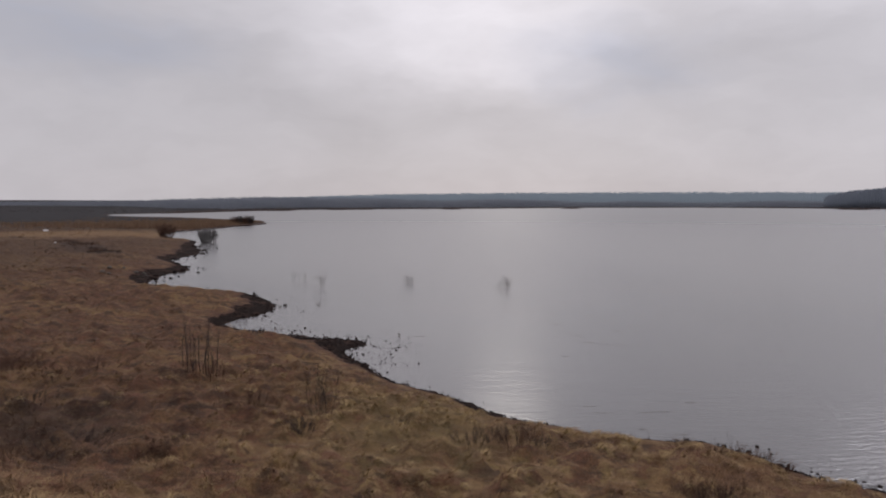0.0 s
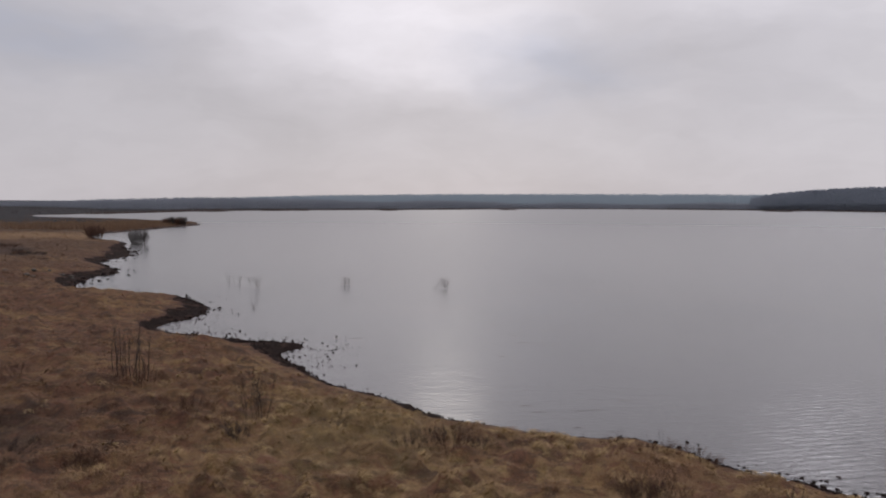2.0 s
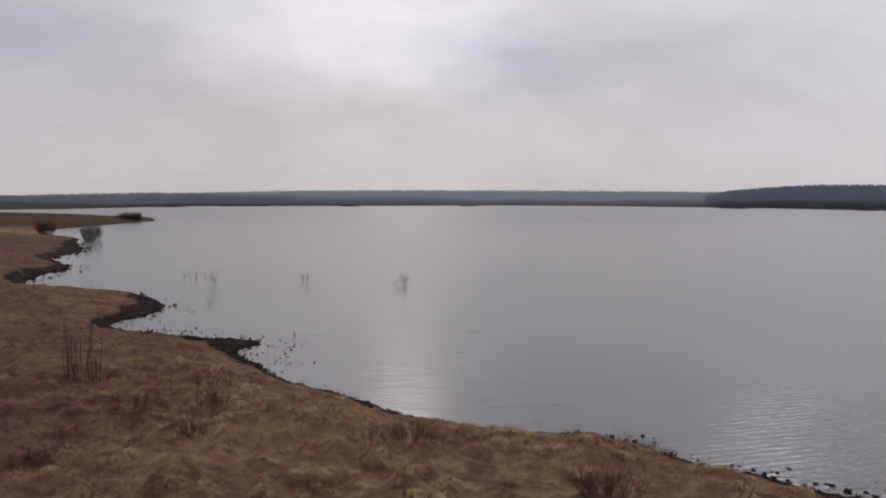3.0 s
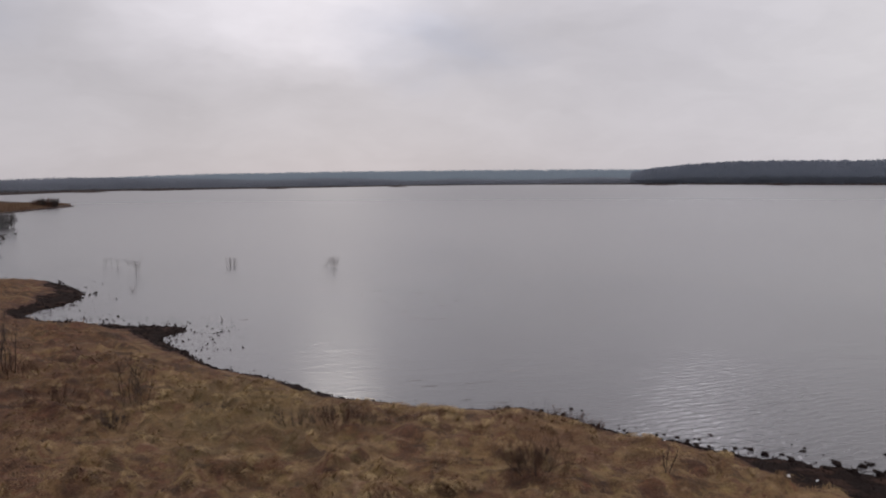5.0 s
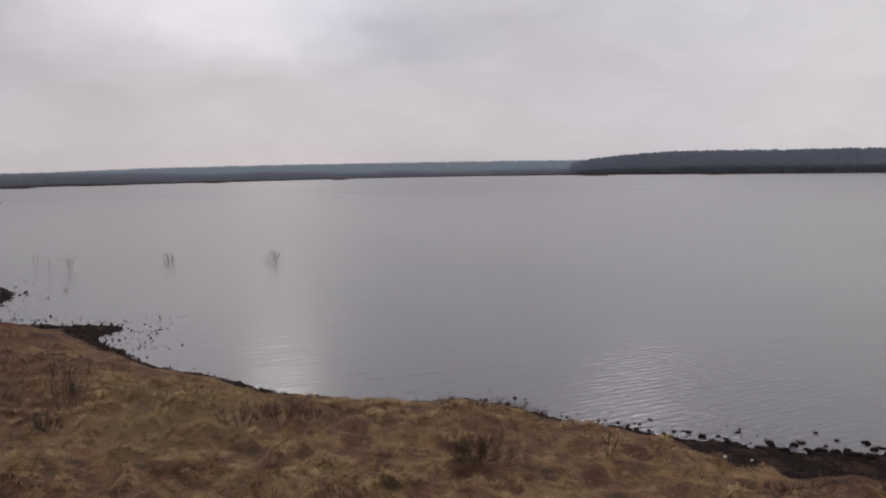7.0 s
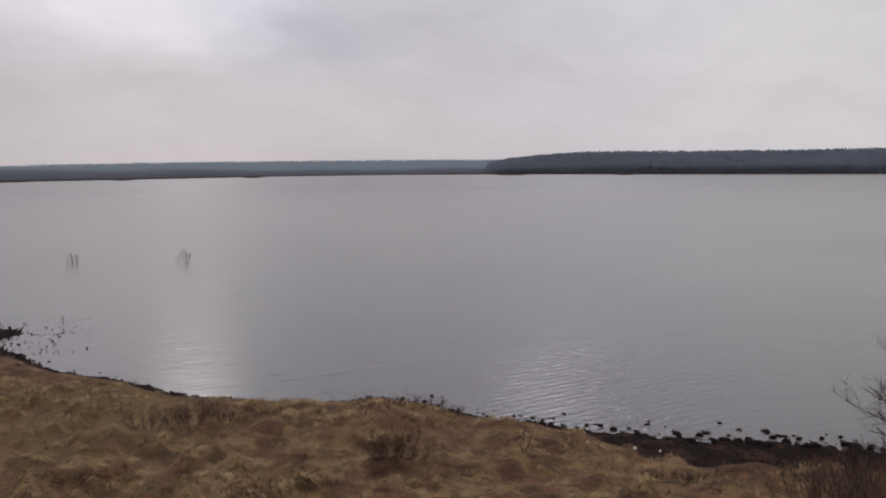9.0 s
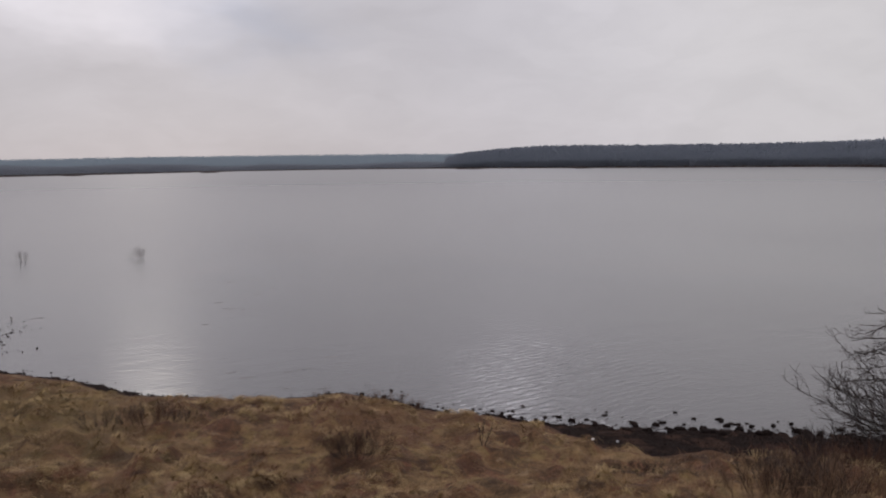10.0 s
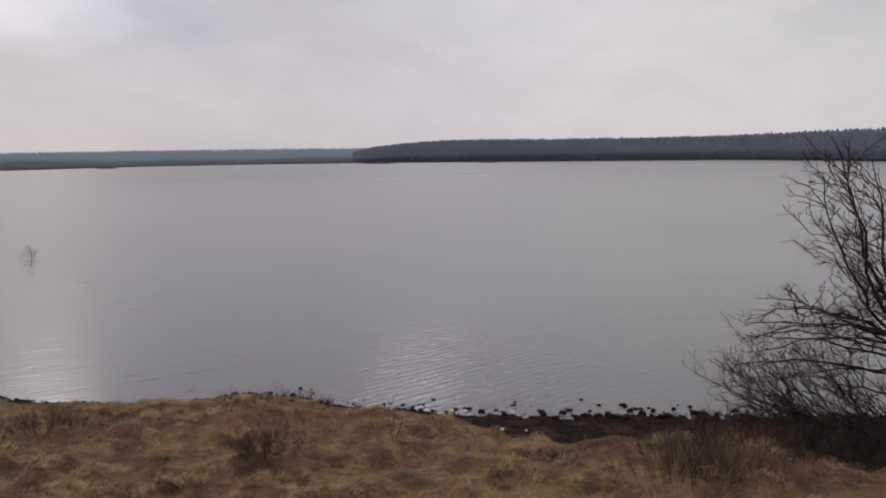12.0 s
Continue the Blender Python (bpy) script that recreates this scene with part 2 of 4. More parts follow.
def make_water_material():
    m, n, b = material("lake_water", 0.1, 0.5)
    b.inputs["Base Color"].default_value = (0.098, 0.094, 0.096, 1)
    b.inputs["IOR"].default_value = 1.40
    pos = n.add("ShaderNodeNewGeometry").outputs["Position"]
    crest = n.stretch(pos, (0.38, 1.0, 1.0), (0, 0, 12))
    wave = n.noise(crest, 2.3, 3, 0.55, distortion=0.4)
    small = n.noise(n.stretch(pos, (0.45, 1.0, 1.0), (0, 0, -8)), 7.0, 3, 0.6)
    swell = n.noise(n.stretch(pos, (0.4, 1.0, 1.0), (0, 0, 25)), 0.7, 2, 0.5)
    gust = n.noise(n.stretch(pos, (1.0, 0.45, 1.0), (0, 0, 20)), 0.045, 4, 0.6)
    # a tongue of wind reaches out over the water from the open shore; the rest lies nearly calm
    across = n.add("ShaderNodeVectorMath", {0: pos, 1: (0.883, -0.469, 0.0)}, operation="DOT_PRODUCT").outputs["Value"]
    along = n.add("ShaderNodeVectorMath", {0: pos, 1: (0.469, 0.883, 0.0)}, operation="DOT_PRODUCT").outputs["Value"]
    fray = n.noise(n.stretch(pos, (1.0, 0.7, 1.0)), 0.55, 4, 0.65)
    across = n.math("ADD", n.math("ABSOLUTE", n.math("SUBTRACT", across, 2.1)), n.ramp(fray, 0.25, 0.75, -1.6, 1.6, False))
    open_water = n.math("MULTIPLY", n.ramp(across, 0.0, 4.6, 1.0, 0.0), n.ramp(along, 17.5, 36.0, 1.0, 0.0))
    h = n.math("ADD", n.math("MULTIPLY", wave, 0.040), n.math("MULTIPLY", small, 0.047))
    h = n.math("MULTIPLY", h, n.ramp(gust, 0.42, 0.70, 0.20, 0.42))
    h = n.math("ADD", h, n.math("MULTIPLY", swell, 0.014))
    out_there = n.add("ShaderNodeVectorMath", {0: pos}, operation="LENGTH").outputs["Value"]
    h = n.math("MULTIPLY", h, n.ramp(out_there, 40.0, 190.0, 1.0, 0.14))
    rows = n.add("ShaderNodeTexWave", {"Vector": n.stretch(pos, (1, 1, 1), (0, 0, -10)), "Scale": 1.0, "Distortion": 3.2, "Detail": 3.0, "Detail Scale": 1.7,
                                       "Detail Roughness": 0.6}, wave_type="BANDS", bands_direction="Y", wave_profile="SIN").outputs["Fac"]
    broken = n.ramp(n.noise(n.stretch(pos, (0.8, 1.0, 1.0)), 2.8, 3, 0.65), 0.40, 0.62)
    h = n.math("ADD", h, n.math("MULTIPLY", n.math("MULTIPLY", rows, 0.020), n.math("MULTIPLY", open_water, broken)))
    wire(n, n.math("SUBTRACT", n.math("ADD", n.ramp(out_there, 22.0, 120.0, 0.185, 0.20), n.ramp(out_there, 60.0, 300.0, 0.0, 0.08)), n.math("MULTIPLY", open_water, 0.09)), b, "Roughness")        # the ripples that are too fine to see
    bump(n, b, h, 1.0, 1.0)
    return m


def plain(name, lo, hi, scale, rough=0.9, spec=0.25, island=0.0, bump_by=0.0, bump_scale=30.0, through=0.0):
    """A two-tone natural surface: noise in space, and per-piece variation."""
    m, n, b = material(name, rough, spec)
    geo = n.add("ShaderNodeNewGeometry")
    f = n.ramp(n.noise(geo.outputs["Position"], scale, 5, 0.65), 0.28, 0.72)
    if island:
        f = n.math("ADD", n.math("MULTIPLY", f, 1 - island), n.math("MULTIPLY", geo.outputs["Random Per Island"], island))
    wire(n, n.mix(f, lo, hi), b, "Base Color")
    if bump_by:
        bump(n, b, n.noise(geo.outputs["Position"], bump_scale, 5, 0.7), 0.8, bump_by)
    if through:                 # needles and fine twigs let part of the light pass
        lit = n.add("ShaderNodeBsdfTranslucent", {"Color": n.mix(f, lo, hi)})
        both = n.add("ShaderNodeMixShader", {0: through, 1: b.outputs[0], 2: lit.outputs[0]})
        out = next(q for q in n.tree.nodes if q.type == "OUTPUT_MATERIAL")
        n.tree.links.new(both.outputs[0], out.inputs[0])
    return m


def make_blade_material(name="dry_grass_blades", pale=0.0):
    m, n, b = material(name, 0.85, 0.25)
    geo = n.add("ShaderNodeNewGeometry")
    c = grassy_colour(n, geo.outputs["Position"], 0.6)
    c = n.mix(n.ramp(geo.outputs["Random Per Island"], 0.55, 1.0, 0.0, 0.5, False), c, (0.312, 0.204, 0.097))
    c = n.mix(n.ramp(geo.outputs["Random Per Island"], 0.0, 0.3, 0.35, 0.0, False), c, (0.060, 0.037, 0.024))
    if pale:
        tuft = n.ramp(n.noise(geo.outputs["Position"], 1.7, 3, 0.6), 0.42, 0.62, 0.05, 1.0)
        c = n.mix(n.math("MULTIPLY", tuft, pale), c, (0.42, 0.305, 0.150))
    wire(n, c, b, "Base Color")
    return m


M_GROUND = make_ground_material()
M_WATER = make_water_material()
M_BLADE = make_blade_material()
M_STRAW = make_blade_material("bleached_straw", 0.8)
M_BARK = plain("dark_bark", (0.016, 0.012, 0.011), (0.055, 0.042, 0.036), 9.0, 0.9, 0.2, 0.2, 0.01, 60)
M_TWIG = plain("grey_brown_twigs", (0.024, 0.018, 0.017), (0.075, 0.056, 0.048), 3.0, 0.9, 0.2, 0.5)
M_RUST_TWIG = plain("red_brown_twigs", (0.050, 0.026, 0.019), (0.13, 0.072, 0.048), 3.0, 0.9, 0.2, 0.5)
M_DROWNED = plain("drowned_twigs", (0.12, 0.106, 0.10), (0.22, 0.195, 0.185), 1.0, 0.9, 0.2, 0.5)
M_PALE_TWIG = plain("pale_grey_twigs", (0.10, 0.096, 0.092), (0.27, 0.26, 0.25), 1.0, 0.9, 0.2, 0.5)
M_REED = plain("dead_reed", (0.12, 0.072, 0.048), (0.27, 0.175, 0.108), 0.3, 0.9, 0.2, 0.5)
M_DARK_REED = plain("dark_wet_reed", (0.014, 0.010, 0.009), (0.045, 0.032, 0.026), 0.5, 0.9, 0.2, 0.4)
M_PEAT = plain("black_peat", (0.008, 0.006, 0.006), (0.030, 0.021, 0.018), 2.5, 1.0, 0.05, 0.0, 0.03, 18)
# needles far paler and bluer than pine: the air's haze is in their colour
M_NEEDLE = plain("hazed_pine_foliage", (0.246, 0.272, 0.316), (0.278, 0.304, 0.348), 0.02, 0.98, 0.02, 0.2, through=0.5)
# bare twigs lightened to blue-grey, haze mixed into the base colour
M_GREY_WOOD = plain("hazed_bare_woodland", (0.265, 0.284, 0.324), (0.300, 0.320, 0.358), 0.015, 0.98, 0.02, 0.3, through=0.4)
M_SCRUB = plain("marsh_scrub", (0.032, 0.025, 0.022), (0.052, 0.040, 0.035), 0.02, 0.95, 0.05, 0.4)
M_FAR_WOOD = plain("hazed_distant_woodland", (0.17, 0.20, 0.235), (0.20, 0.23, 0.265), 0.012, 0.98, 0.05, 0.35)
M_FAR_REED = plain("far_reed", (0.090, 0.072, 0.066), (0.150, 0.118, 0.106), 0.05, 0.95, 0.05, 0.4, through=0.35)
far_bsdf = next(q for q in M_FAR_WOOD.node_tree.nodes if q.type == "BSDF_PRINCIPLED")      # skyline backdrop, two kilometres off: haze put into its colour and this glow
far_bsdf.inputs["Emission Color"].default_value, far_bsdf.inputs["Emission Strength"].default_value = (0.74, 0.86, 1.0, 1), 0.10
M_STONE = plain("field_stone", (0.05, 0.042, 0.036), (0.13, 0.115, 0.10), 4.0, 0.9, 0.25, 0.3, 0.02, 20)
M_WHITE = plain("weathered_white_plastic", (0.62, 0.62, 0.62), (0.82, 0.82, 0.82), 6.0, 0.45, 0.5)

# ---------------------------------------------------------------- lie of the land
# TERRAIN-BEGIN
NEAR_SHORE = [(120, -60), (60.27, -21.89), (33.27, 0.11), (18.05, 9.97), (14.22, 12.57), (11.95, 13.99), (10.26, 15.29), (9.18, 16.11), (8.27, 17.28), (7.28, 18.81),
              (6.48, 19.71), (5.27, 19.90), (3.71, 20.69), (1.76, 22.23), (0.25, 24.43), (-1.88, 27.07), (-3.25, 30.00), (-3.95, 31.89), (-3.55, 34.50)]
COVES = [(-6.17, 35.75), (-8.18, 36.90), (-10.89, 39.15), (-9.70, 43.08), (-10.01, 46.99), (-12.53, 51.74), (-14.43, 53.09), (-16.93, 54.01), (-21.03, 57.69),
         (-22.76, 65.76), (-22.38, 70.81), (-28.01, 83.18), (-28.48, 94.32), (-34.5, 111), (-38, 123), (-44, 130), (-53, 155), (-52, 176), (-51, 196),
         (-49.5, 222), (-60, 246), (-91, 292), (-131, 328), (-155, 372)]
FAR_SHORE = [(-142, 426), (-133, 501), (-114, 626), (-41, 713), (60, 830), (185, 1000), (345, 1060), (470, 900), (500, 680), (525, 560), (545, 440),
             (470, 290), (430, 190), (350, 60), (250, -50)]


def smooth_ring(points, steps=5):
    """A closed Catmull-Rom curve through the points."""
    p = np.array(points, float)
    a, b, c, d = np.roll(p, 1, 0), p, np.roll(p, -1, 0), np.roll(p, -2, 0)
    out = []
    for k in range(steps):
        t = k / steps
        out.append(0.5 * (2 * b + (c - a) * t + (2 * a - 5 * b + 4 * c - d) * t * t + (3 * b - a - 3 * c + d) * t ** 3))
    return np.stack(out, 1).reshape(-1, 2)


SHORE = smooth_ring(NEAR_SHORE + COVES + FAR_SHORE)


def hash2(i, j, k):
    v = np.sin(i * 127.1 + j * 311.7 + k * 74.7) * 43758.5453
    return v - np.floor(v)


def value_noise(x, y, k=0):
    """Smooth noise from 0 to 1 on a unit grid."""
    i, j = np.floor(x), np.floor(y)
    u, v = x - i, y - j
    u, v = u * u * (3 - 2 * u), v * v * (3 - 2 * v)
    return (hash2(i, j, k) * (1 - u) + hash2(i + 1, j, k) * u) * (1 - v) + (hash2(i, j + 1, k) * (1 - u) + hash2(i + 1, j + 1, k) * u) * v


def fbm(x, y, k=0, octaves=4):
    out, amp, tot = 0, 1.0, 0
    for o in range(octaves):
        out, tot = out + amp * value_noise(x * 2 ** o + 17.3 * o, y * 2 ** o - 9.1 * o, k + o), tot + amp
        amp *= 0.5
    return out / tot


def inland(x, y):
    """Metres from the shoreline, positive on land."""
    x, y = np.atleast_1d(np.asarray(x, float)), np.atleast_1d(np.asarray(y, float))
    best, inside = np.full(x.shape, 1e18), np.zeros(x.shape, bool)
    for (ax, ay), (bx, by) in zip(SHORE, np.roll(SHORE, -1, 0)):
        dx, dy = bx - ax, by - ay
        t = np.clip(((x - ax) * dx + (y - ay) * dy) / (dx * dx + dy * dy + 1e-12), 0, 1)
        best = np.minimum(best, (x - ax - t * dx) ** 2 + (y - ay - t * dy) ** 2)
        if ay != by:
            cross = (ay > y) != (by > y)
            inside ^= cross & (x < (bx - ax) * (y - ay) / (by - ay) + ax)
    s = np.where(inside, -1, 1) * np.sqrt(best)
    r = np.hypot(x, y)
    ragged = np.clip(r / 60, 0.25, 6)
    return s + (fbm(x / (2.2 * ragged), y / (2.2 * ragged), 5) - 0.5) * 0.9 * ragged * np.exp(-np.abs(s) / (6 * ragged))


def mud_width(x, y):
    """How broad the bare black peat along the water is."""
    w = 0.55 + 0 * x
    for cx, cy, wide, reach in ((11.4, 12.7, 2.5, 2.3), (16.19, 10.18, 4.6, 3.3), (-10.10, 45.08, 1.55, 5.0), (-4.06, 33.4, 1.3, 2.0), (-23.65, 65.73, 2.6, 5.5),
                                (-29, 98, 2.4, 15.0), (-8.08, 37.11, 1.9, 3.0), (-5.5, 34.8, 2.2, 2.0)):
        w = np.maximum(w, wide * np.exp(-((x - cx) ** 2 + (y - cy) ** 2) / (2 * reach ** 2)))
    return w * (0.45 + 1.1 * fbm(x / 1.3, y / 1.3, 11))


def smoothstep(t):
    t = np.clip(t, 0, 1)
    return t * t * (3 - 2 * t)


def terrain(x, y):
    """Height of the ground, how bare and wet it is, how marshy, and the distance from the shore."""
    x, y = np.atleast_1d(np.asarray(x, float)), np.atleast_1d(np.asarray(y, float))
    s, w, r = inland(x, y), mud_width(x, y), np.hypot(x, y)
    land = 0.22 * np.clip(s / w, 0, 1) + (1.05 - 0.85 * smoothstep((r - 110) / 70)) * (1 - np.exp(-np.maximum(s - w, 0) / 6.0))
    z = np.where(s > 0, land, np.maximum(s * 0.12, -2.0))
    u = 0.5 * x + 0.866 * y
    bank = 3.15 * smoothstep((9.5 - u) / 8.5) * np.clip(s / 8, 0, 1)
    hum = (np.maximum(fbm(x / 0.6, y / 0.6, 21, 3), 0.38) - 0.5) * 0.72 + (fbm(x / 3.0, y / 3.0, 31, 3) - 0.5) * 0.30
    z = z + bank + hum * np.clip((s - w * 0.5) / 2.2, 0, 1) * np.clip(90 / (r + 1), 0, 1)
    z = z + (fbm(x / 0.22, y / 0.22, 41, 2) - 0.5) * 0.10 * np.exp(-(s / (w + 0.1)) ** 2) * (r < 120)
    far = smoothstep((r - 1100) / 1400)
    z = z + far * np.where(s > 0, 9.0, 0)
    wet = 1 - smoothstep((s - w * 0.55) / (w * 0.9))
    marsh = smoothstep((r - 150) / 120)
    return z, wet, marsh, s
# TERRAIN-END


def ground_z(x, y):
    return float(terrain(x, y)[0][0])


def mesh_of(name, verts, faces, mat, smooth=False):
    me = bpy.data.meshes.new(name)
    me.from_pydata(verts, [], faces)
    me.materials.append(mat)
    if smooth:
        me.polygons.foreach_set("use_smooth", np.ones(len(me.polygons), bool))
    me.update()
    return me


def mesh_np(name, co, faces, mat, smooth=False):
    """A mesh from arrays: n x 3 corners, m x k corner indices with one k for all faces."""
    me = bpy.data.meshes.new(name)
    k = faces.shape[1]
    me.vertices.add(len(co))
    me.vertices.foreach_set("co", np.ascontiguousarray(co, np.float32).ravel())
    me.loops.add(faces.size)
    me.loops.foreach_set("vertex_index", np.ascontiguousarray(faces, np.int32).ravel())
    me.polygons.add(len(faces))
    me.polygons.foreach_set("loop_start", np.arange(0, faces.size, k, dtype=np.int32))
    if smooth:
        me.polygons.foreach_set("use_smooth", np.ones(len(faces), bool))
    me.materials.append(mat)
    me.update(calc_edges=True)
    me.validate()
    return me


def part(name, me, parent, label=""):
    ob = new(name, me)
    ob.parent = parent
    if label:
        ob["label"] = label
    return ob


def make_ground():
    """One sheet to the horizon: rings round the bank, finer where the shore is near."""
    az = np.radians(np.concatenate([np.arange(-78, 44, 0.3), np.arange(44, 282, 3.4)]))
    rad = np.concatenate([[0.0], np.geomspace(0.8, 4600, 540)])
    a, r = np.meshgrid(az, rad, indexing="ij")
    x, y = -np.sin(a) * r, np.cos(a) * r
    z, wet, marsh, s = terrain(x.ravel(), y.ravel())
    na, nr = a.shape
    i, j = np.meshgrid(np.arange(na), np.arange(nr - 1), indexing="ij")
    i2 = (i + 1) % na
    q = np.stack([i * nr + j, i * nr + j + 1, i2 * nr + j + 1, i2 * nr + j], -1).reshape(-1, 4)
    me = mesh_np("ground", np.stack([x.ravel(), y.ravel(), z], 1), q, M_GROUND, True)
    for key, v in (("wet", wet), ("marsh", marsh)):
        me.attributes.new(key, "FLOAT", "POINT")
        if len(me.vertices) == len(v):
            me.attributes[key].data.foreach_set("value", v.astype(np.float32))
    tagged(new("ground", me), "sloping bank of matted winter grass with black peaty lake edge", "ground", kind="structure")


make_ground()
water = new("water", mesh_of("water", [(-700, -400, 0), (1500, -400, 0), (1500, 1500, 0), (-700, 1500, 0)], [(0, 1, 2, 3)], M_WATER))
tagged(water, "wide grey lake with light ripples under cloud", "lake", kind="structure")

# ---------------------------------------------------------------- growing things


class Growth:
    """Tapered branches, gathered as corners and faces."""

    def __init__(self):
        self.v, self.f = [], []

    def tube(self, pts, radii, sides=4):
        base = len(self.v)
        for k, (p, r) in enumerate(zip(pts, radii)):
            d = (pts[min(k + 1, len(pts) - 1)] - pts[max(k - 1, 0)]).normalized()
            a = d.orthogonal().normalized()
            b = d.cross(a)
            for s in range(sides):
                t = 2 * math.pi * s / sides
                self.v.append(p + (a * math.cos(t) + b * math.sin(t)) * r)
        for k in range(len(pts) - 1):
            for s in range(sides):
                i, j = base + k * sides + s, base + k * sides + (s + 1) % sides
                self.f.append((i, j, j + sides, i + sides))
        self.f.append(tuple(base + s for s in reversed(range(sides))))
        self.f.append(tuple(base + (len(pts) - 1) * sides + s for s in range(sides)))

    def mesh(self, name, mat, smooth=True):
        return mesh_of(name, [tuple(p) for p in self.v], self.f, mat, smooth)


def limb(rng, start, way, length, r0, r1, bends=6, wander=0.25, lift=0.0):
    """Points and radii of one crooked branch; lift bends it upwards."""
    pts, radii, d = [start.copy()], [r0], way.normalized()
    for k in range(bends):
        d = (d + Vector((rng.gauss(0, wander), rng.gauss(0, wander), rng.gauss(0, wander) + lift))).normalized()
        pts.append(pts[-1] + d * length / bends)
        radii.append(r0 + (r1 - r0) * (k + 1) / bends)
    return pts, radii


def side_shoot(rng, along, spread=0.9):
    d = along.normalized()
    o = d.orthogonal().normalized()
    o.rotate(Matrix.Rotation(rng.uniform(0, 2 * math.pi), 3, d))
    return (d + o * rng.uniform(0.5, 1.0) * spread).normalized()


def sprout(rng, g, pts, radii, count, length, depth, lo=0.2, lift=0.05, spread=0.9, thin=0.0025, sides=3):
    """Shoots along a branch, and shoots of those."""
    for k in range(count):
        t = rng.uniform(lo, 0.98) * (len(pts) - 1)
        i = min(int(t), len(pts) - 2)
        p = pts[i].lerp(pts[i + 1], t - i)
        r = radii[i] * 0.55
        L = length * rng.uniform(0.5, 1.15)
        q, rr = limb(rng, p, side_shoot(rng, pts[i + 1] - pts[i], spread), L, max(r, thin), thin, 4, 0.22, lift)
        g.tube(q, rr, sides)
        if depth > 1:
            sprout(rng, g, q, rr, max(2, count // 2), L * 0.55, depth - 1, 0.15, lift, spread, thin, sides)


def shrub(x, y, name, label, height, spread, stems, mat, seed, twigs=7, twig_len=0.4, depth=1, stem_r=0.012, thin=0.004, splay=0.35, sink=0.05, z=None, category="shrub"):
    """A bare shrub. Each stem is a part; a stem that stands clear carries its own twigs, a dense tangle shares one crown."""
    rng = random.Random(seed)
    base = tagged(new(name), label, category, "bare shrubs on the bank")
    base.location = (x, y, (ground_z(x, y) if z is None else z) - sink)
    crown = Growth()
    clear = stems <= 14
    for k in range(stems):
        a, q = rng.uniform(0, 2 * math.pi), rng.random() ** 0.7
        foot = Vector((math.cos(a), math.sin(a), 0)) * spread * 0.35 * q
        way = Vector((math.cos(a) * splay * q, math.sin(a) * splay * q, 1))
        L = height * rng.uniform(0.6, 1.0)
        pts, radii = limb(rng, foot, way, L, stem_r * rng.uniform(0.7, 1.2), thin, 6, 0.07, 0.02)
        g = Growth()
        g.tube(pts, radii, 4)
        stem = part("stem", g.mesh("stem", mat), base)
        fine = Growth() if clear else crown
        sprout(rng, fine, pts, radii, twigs, twig_len * height, depth, 0.25, 0.12, 0.7, thin * 0.8)
        if clear:
            tagged(part("twig_spray", fine.mesh("twig_spray", mat), stem), kind="stuff")
    if not clear:
        tagged(part("crown", crown.mesh("crown", mat), base), kind="stuff")
    return base


# ---------------------------------------------------------------- far shore: woods and reed beds


def pine_shape(rng, h):
    """A far conifer: trunk, and ragged whorls of drooping boughs."""
    v, f = [], []
    w = h * rng.uniform(0.18, 0.26)
    for k in range(3):
        a = k * 2.094
        v.append((math.cos(a) * h * 0.012, math.sin(a) * h * 0.012, 0))
    v.append((0, 0, h * 0.9))
    f += [(0, 1, 3), (1, 2, 3), (2, 0, 3)]
    for k in range(8):
        t = k / 8
        z = h * (0.06 + 0.94 * t)
        r = w * (1 - t) ** 0.75 + 0.02 * h
        b = len(v)
        v.append((0, 0, min(z + h * 0.14, h)))
        n = 9
        for s in range(n):
            a = 2 * math.pi * (s + rng.random() * 0.6) / n
            q = r * rng.uniform(0.55, 1.15)
            v.append((math.cos(a) * q, math.sin(a) * q, z - h * rng.uniform(0.0, 0.07)))
        f += [(b, b + 1 + s, b + 1 + (s + 1) % n) for s in range(n)]
    return v, f


def dome_shape(rng, h, sprays=90):
    """A far round-crowned tree: trunk, and a dome filled with small sprays of twig and leaf."""
    v = [(0.012 * h, 0, 0), (-0.006 * h, 0.01 * h, 0), (-0.006 * h, -0.01 * h, 0), (0, 0, h * 0.8)]
    f = [(0, 1, 3), (1, 2, 3), (2, 0, 3)]
    cw = h * rng.uniform(0.28, 0.38)
    for k in range(sprays):
        a, q, t = rng.uniform(0, 6.28), rng.random() ** 0.5, rng.random() ** 0.6
        top = h * (0.76 + 0.22 * math.sqrt(1 - q * q))
        c = Vector((math.cos(a) * cw * q, math.sin(a) * cw * q, h * 0.03 + (top - h * 0.03) * t))
        b = len(v)
        side, up = Vector((math.cos(t * 97), math.sin(t * 97), rng.uniform(-0.2, 0.2))) * h * rng.uniform(0.03, 0.06), Vector((0, 0, h * rng.uniform(0.03, 0.06)))
        v += [tuple(c - side - up * 0.6), tuple(c + side - up * rng.uniform(0.2, 0.8)), tuple(c + up + side * rng.uniform(-0.6, 0.6))]
        f.append((b, b + 1, b + 2))
    return v, f


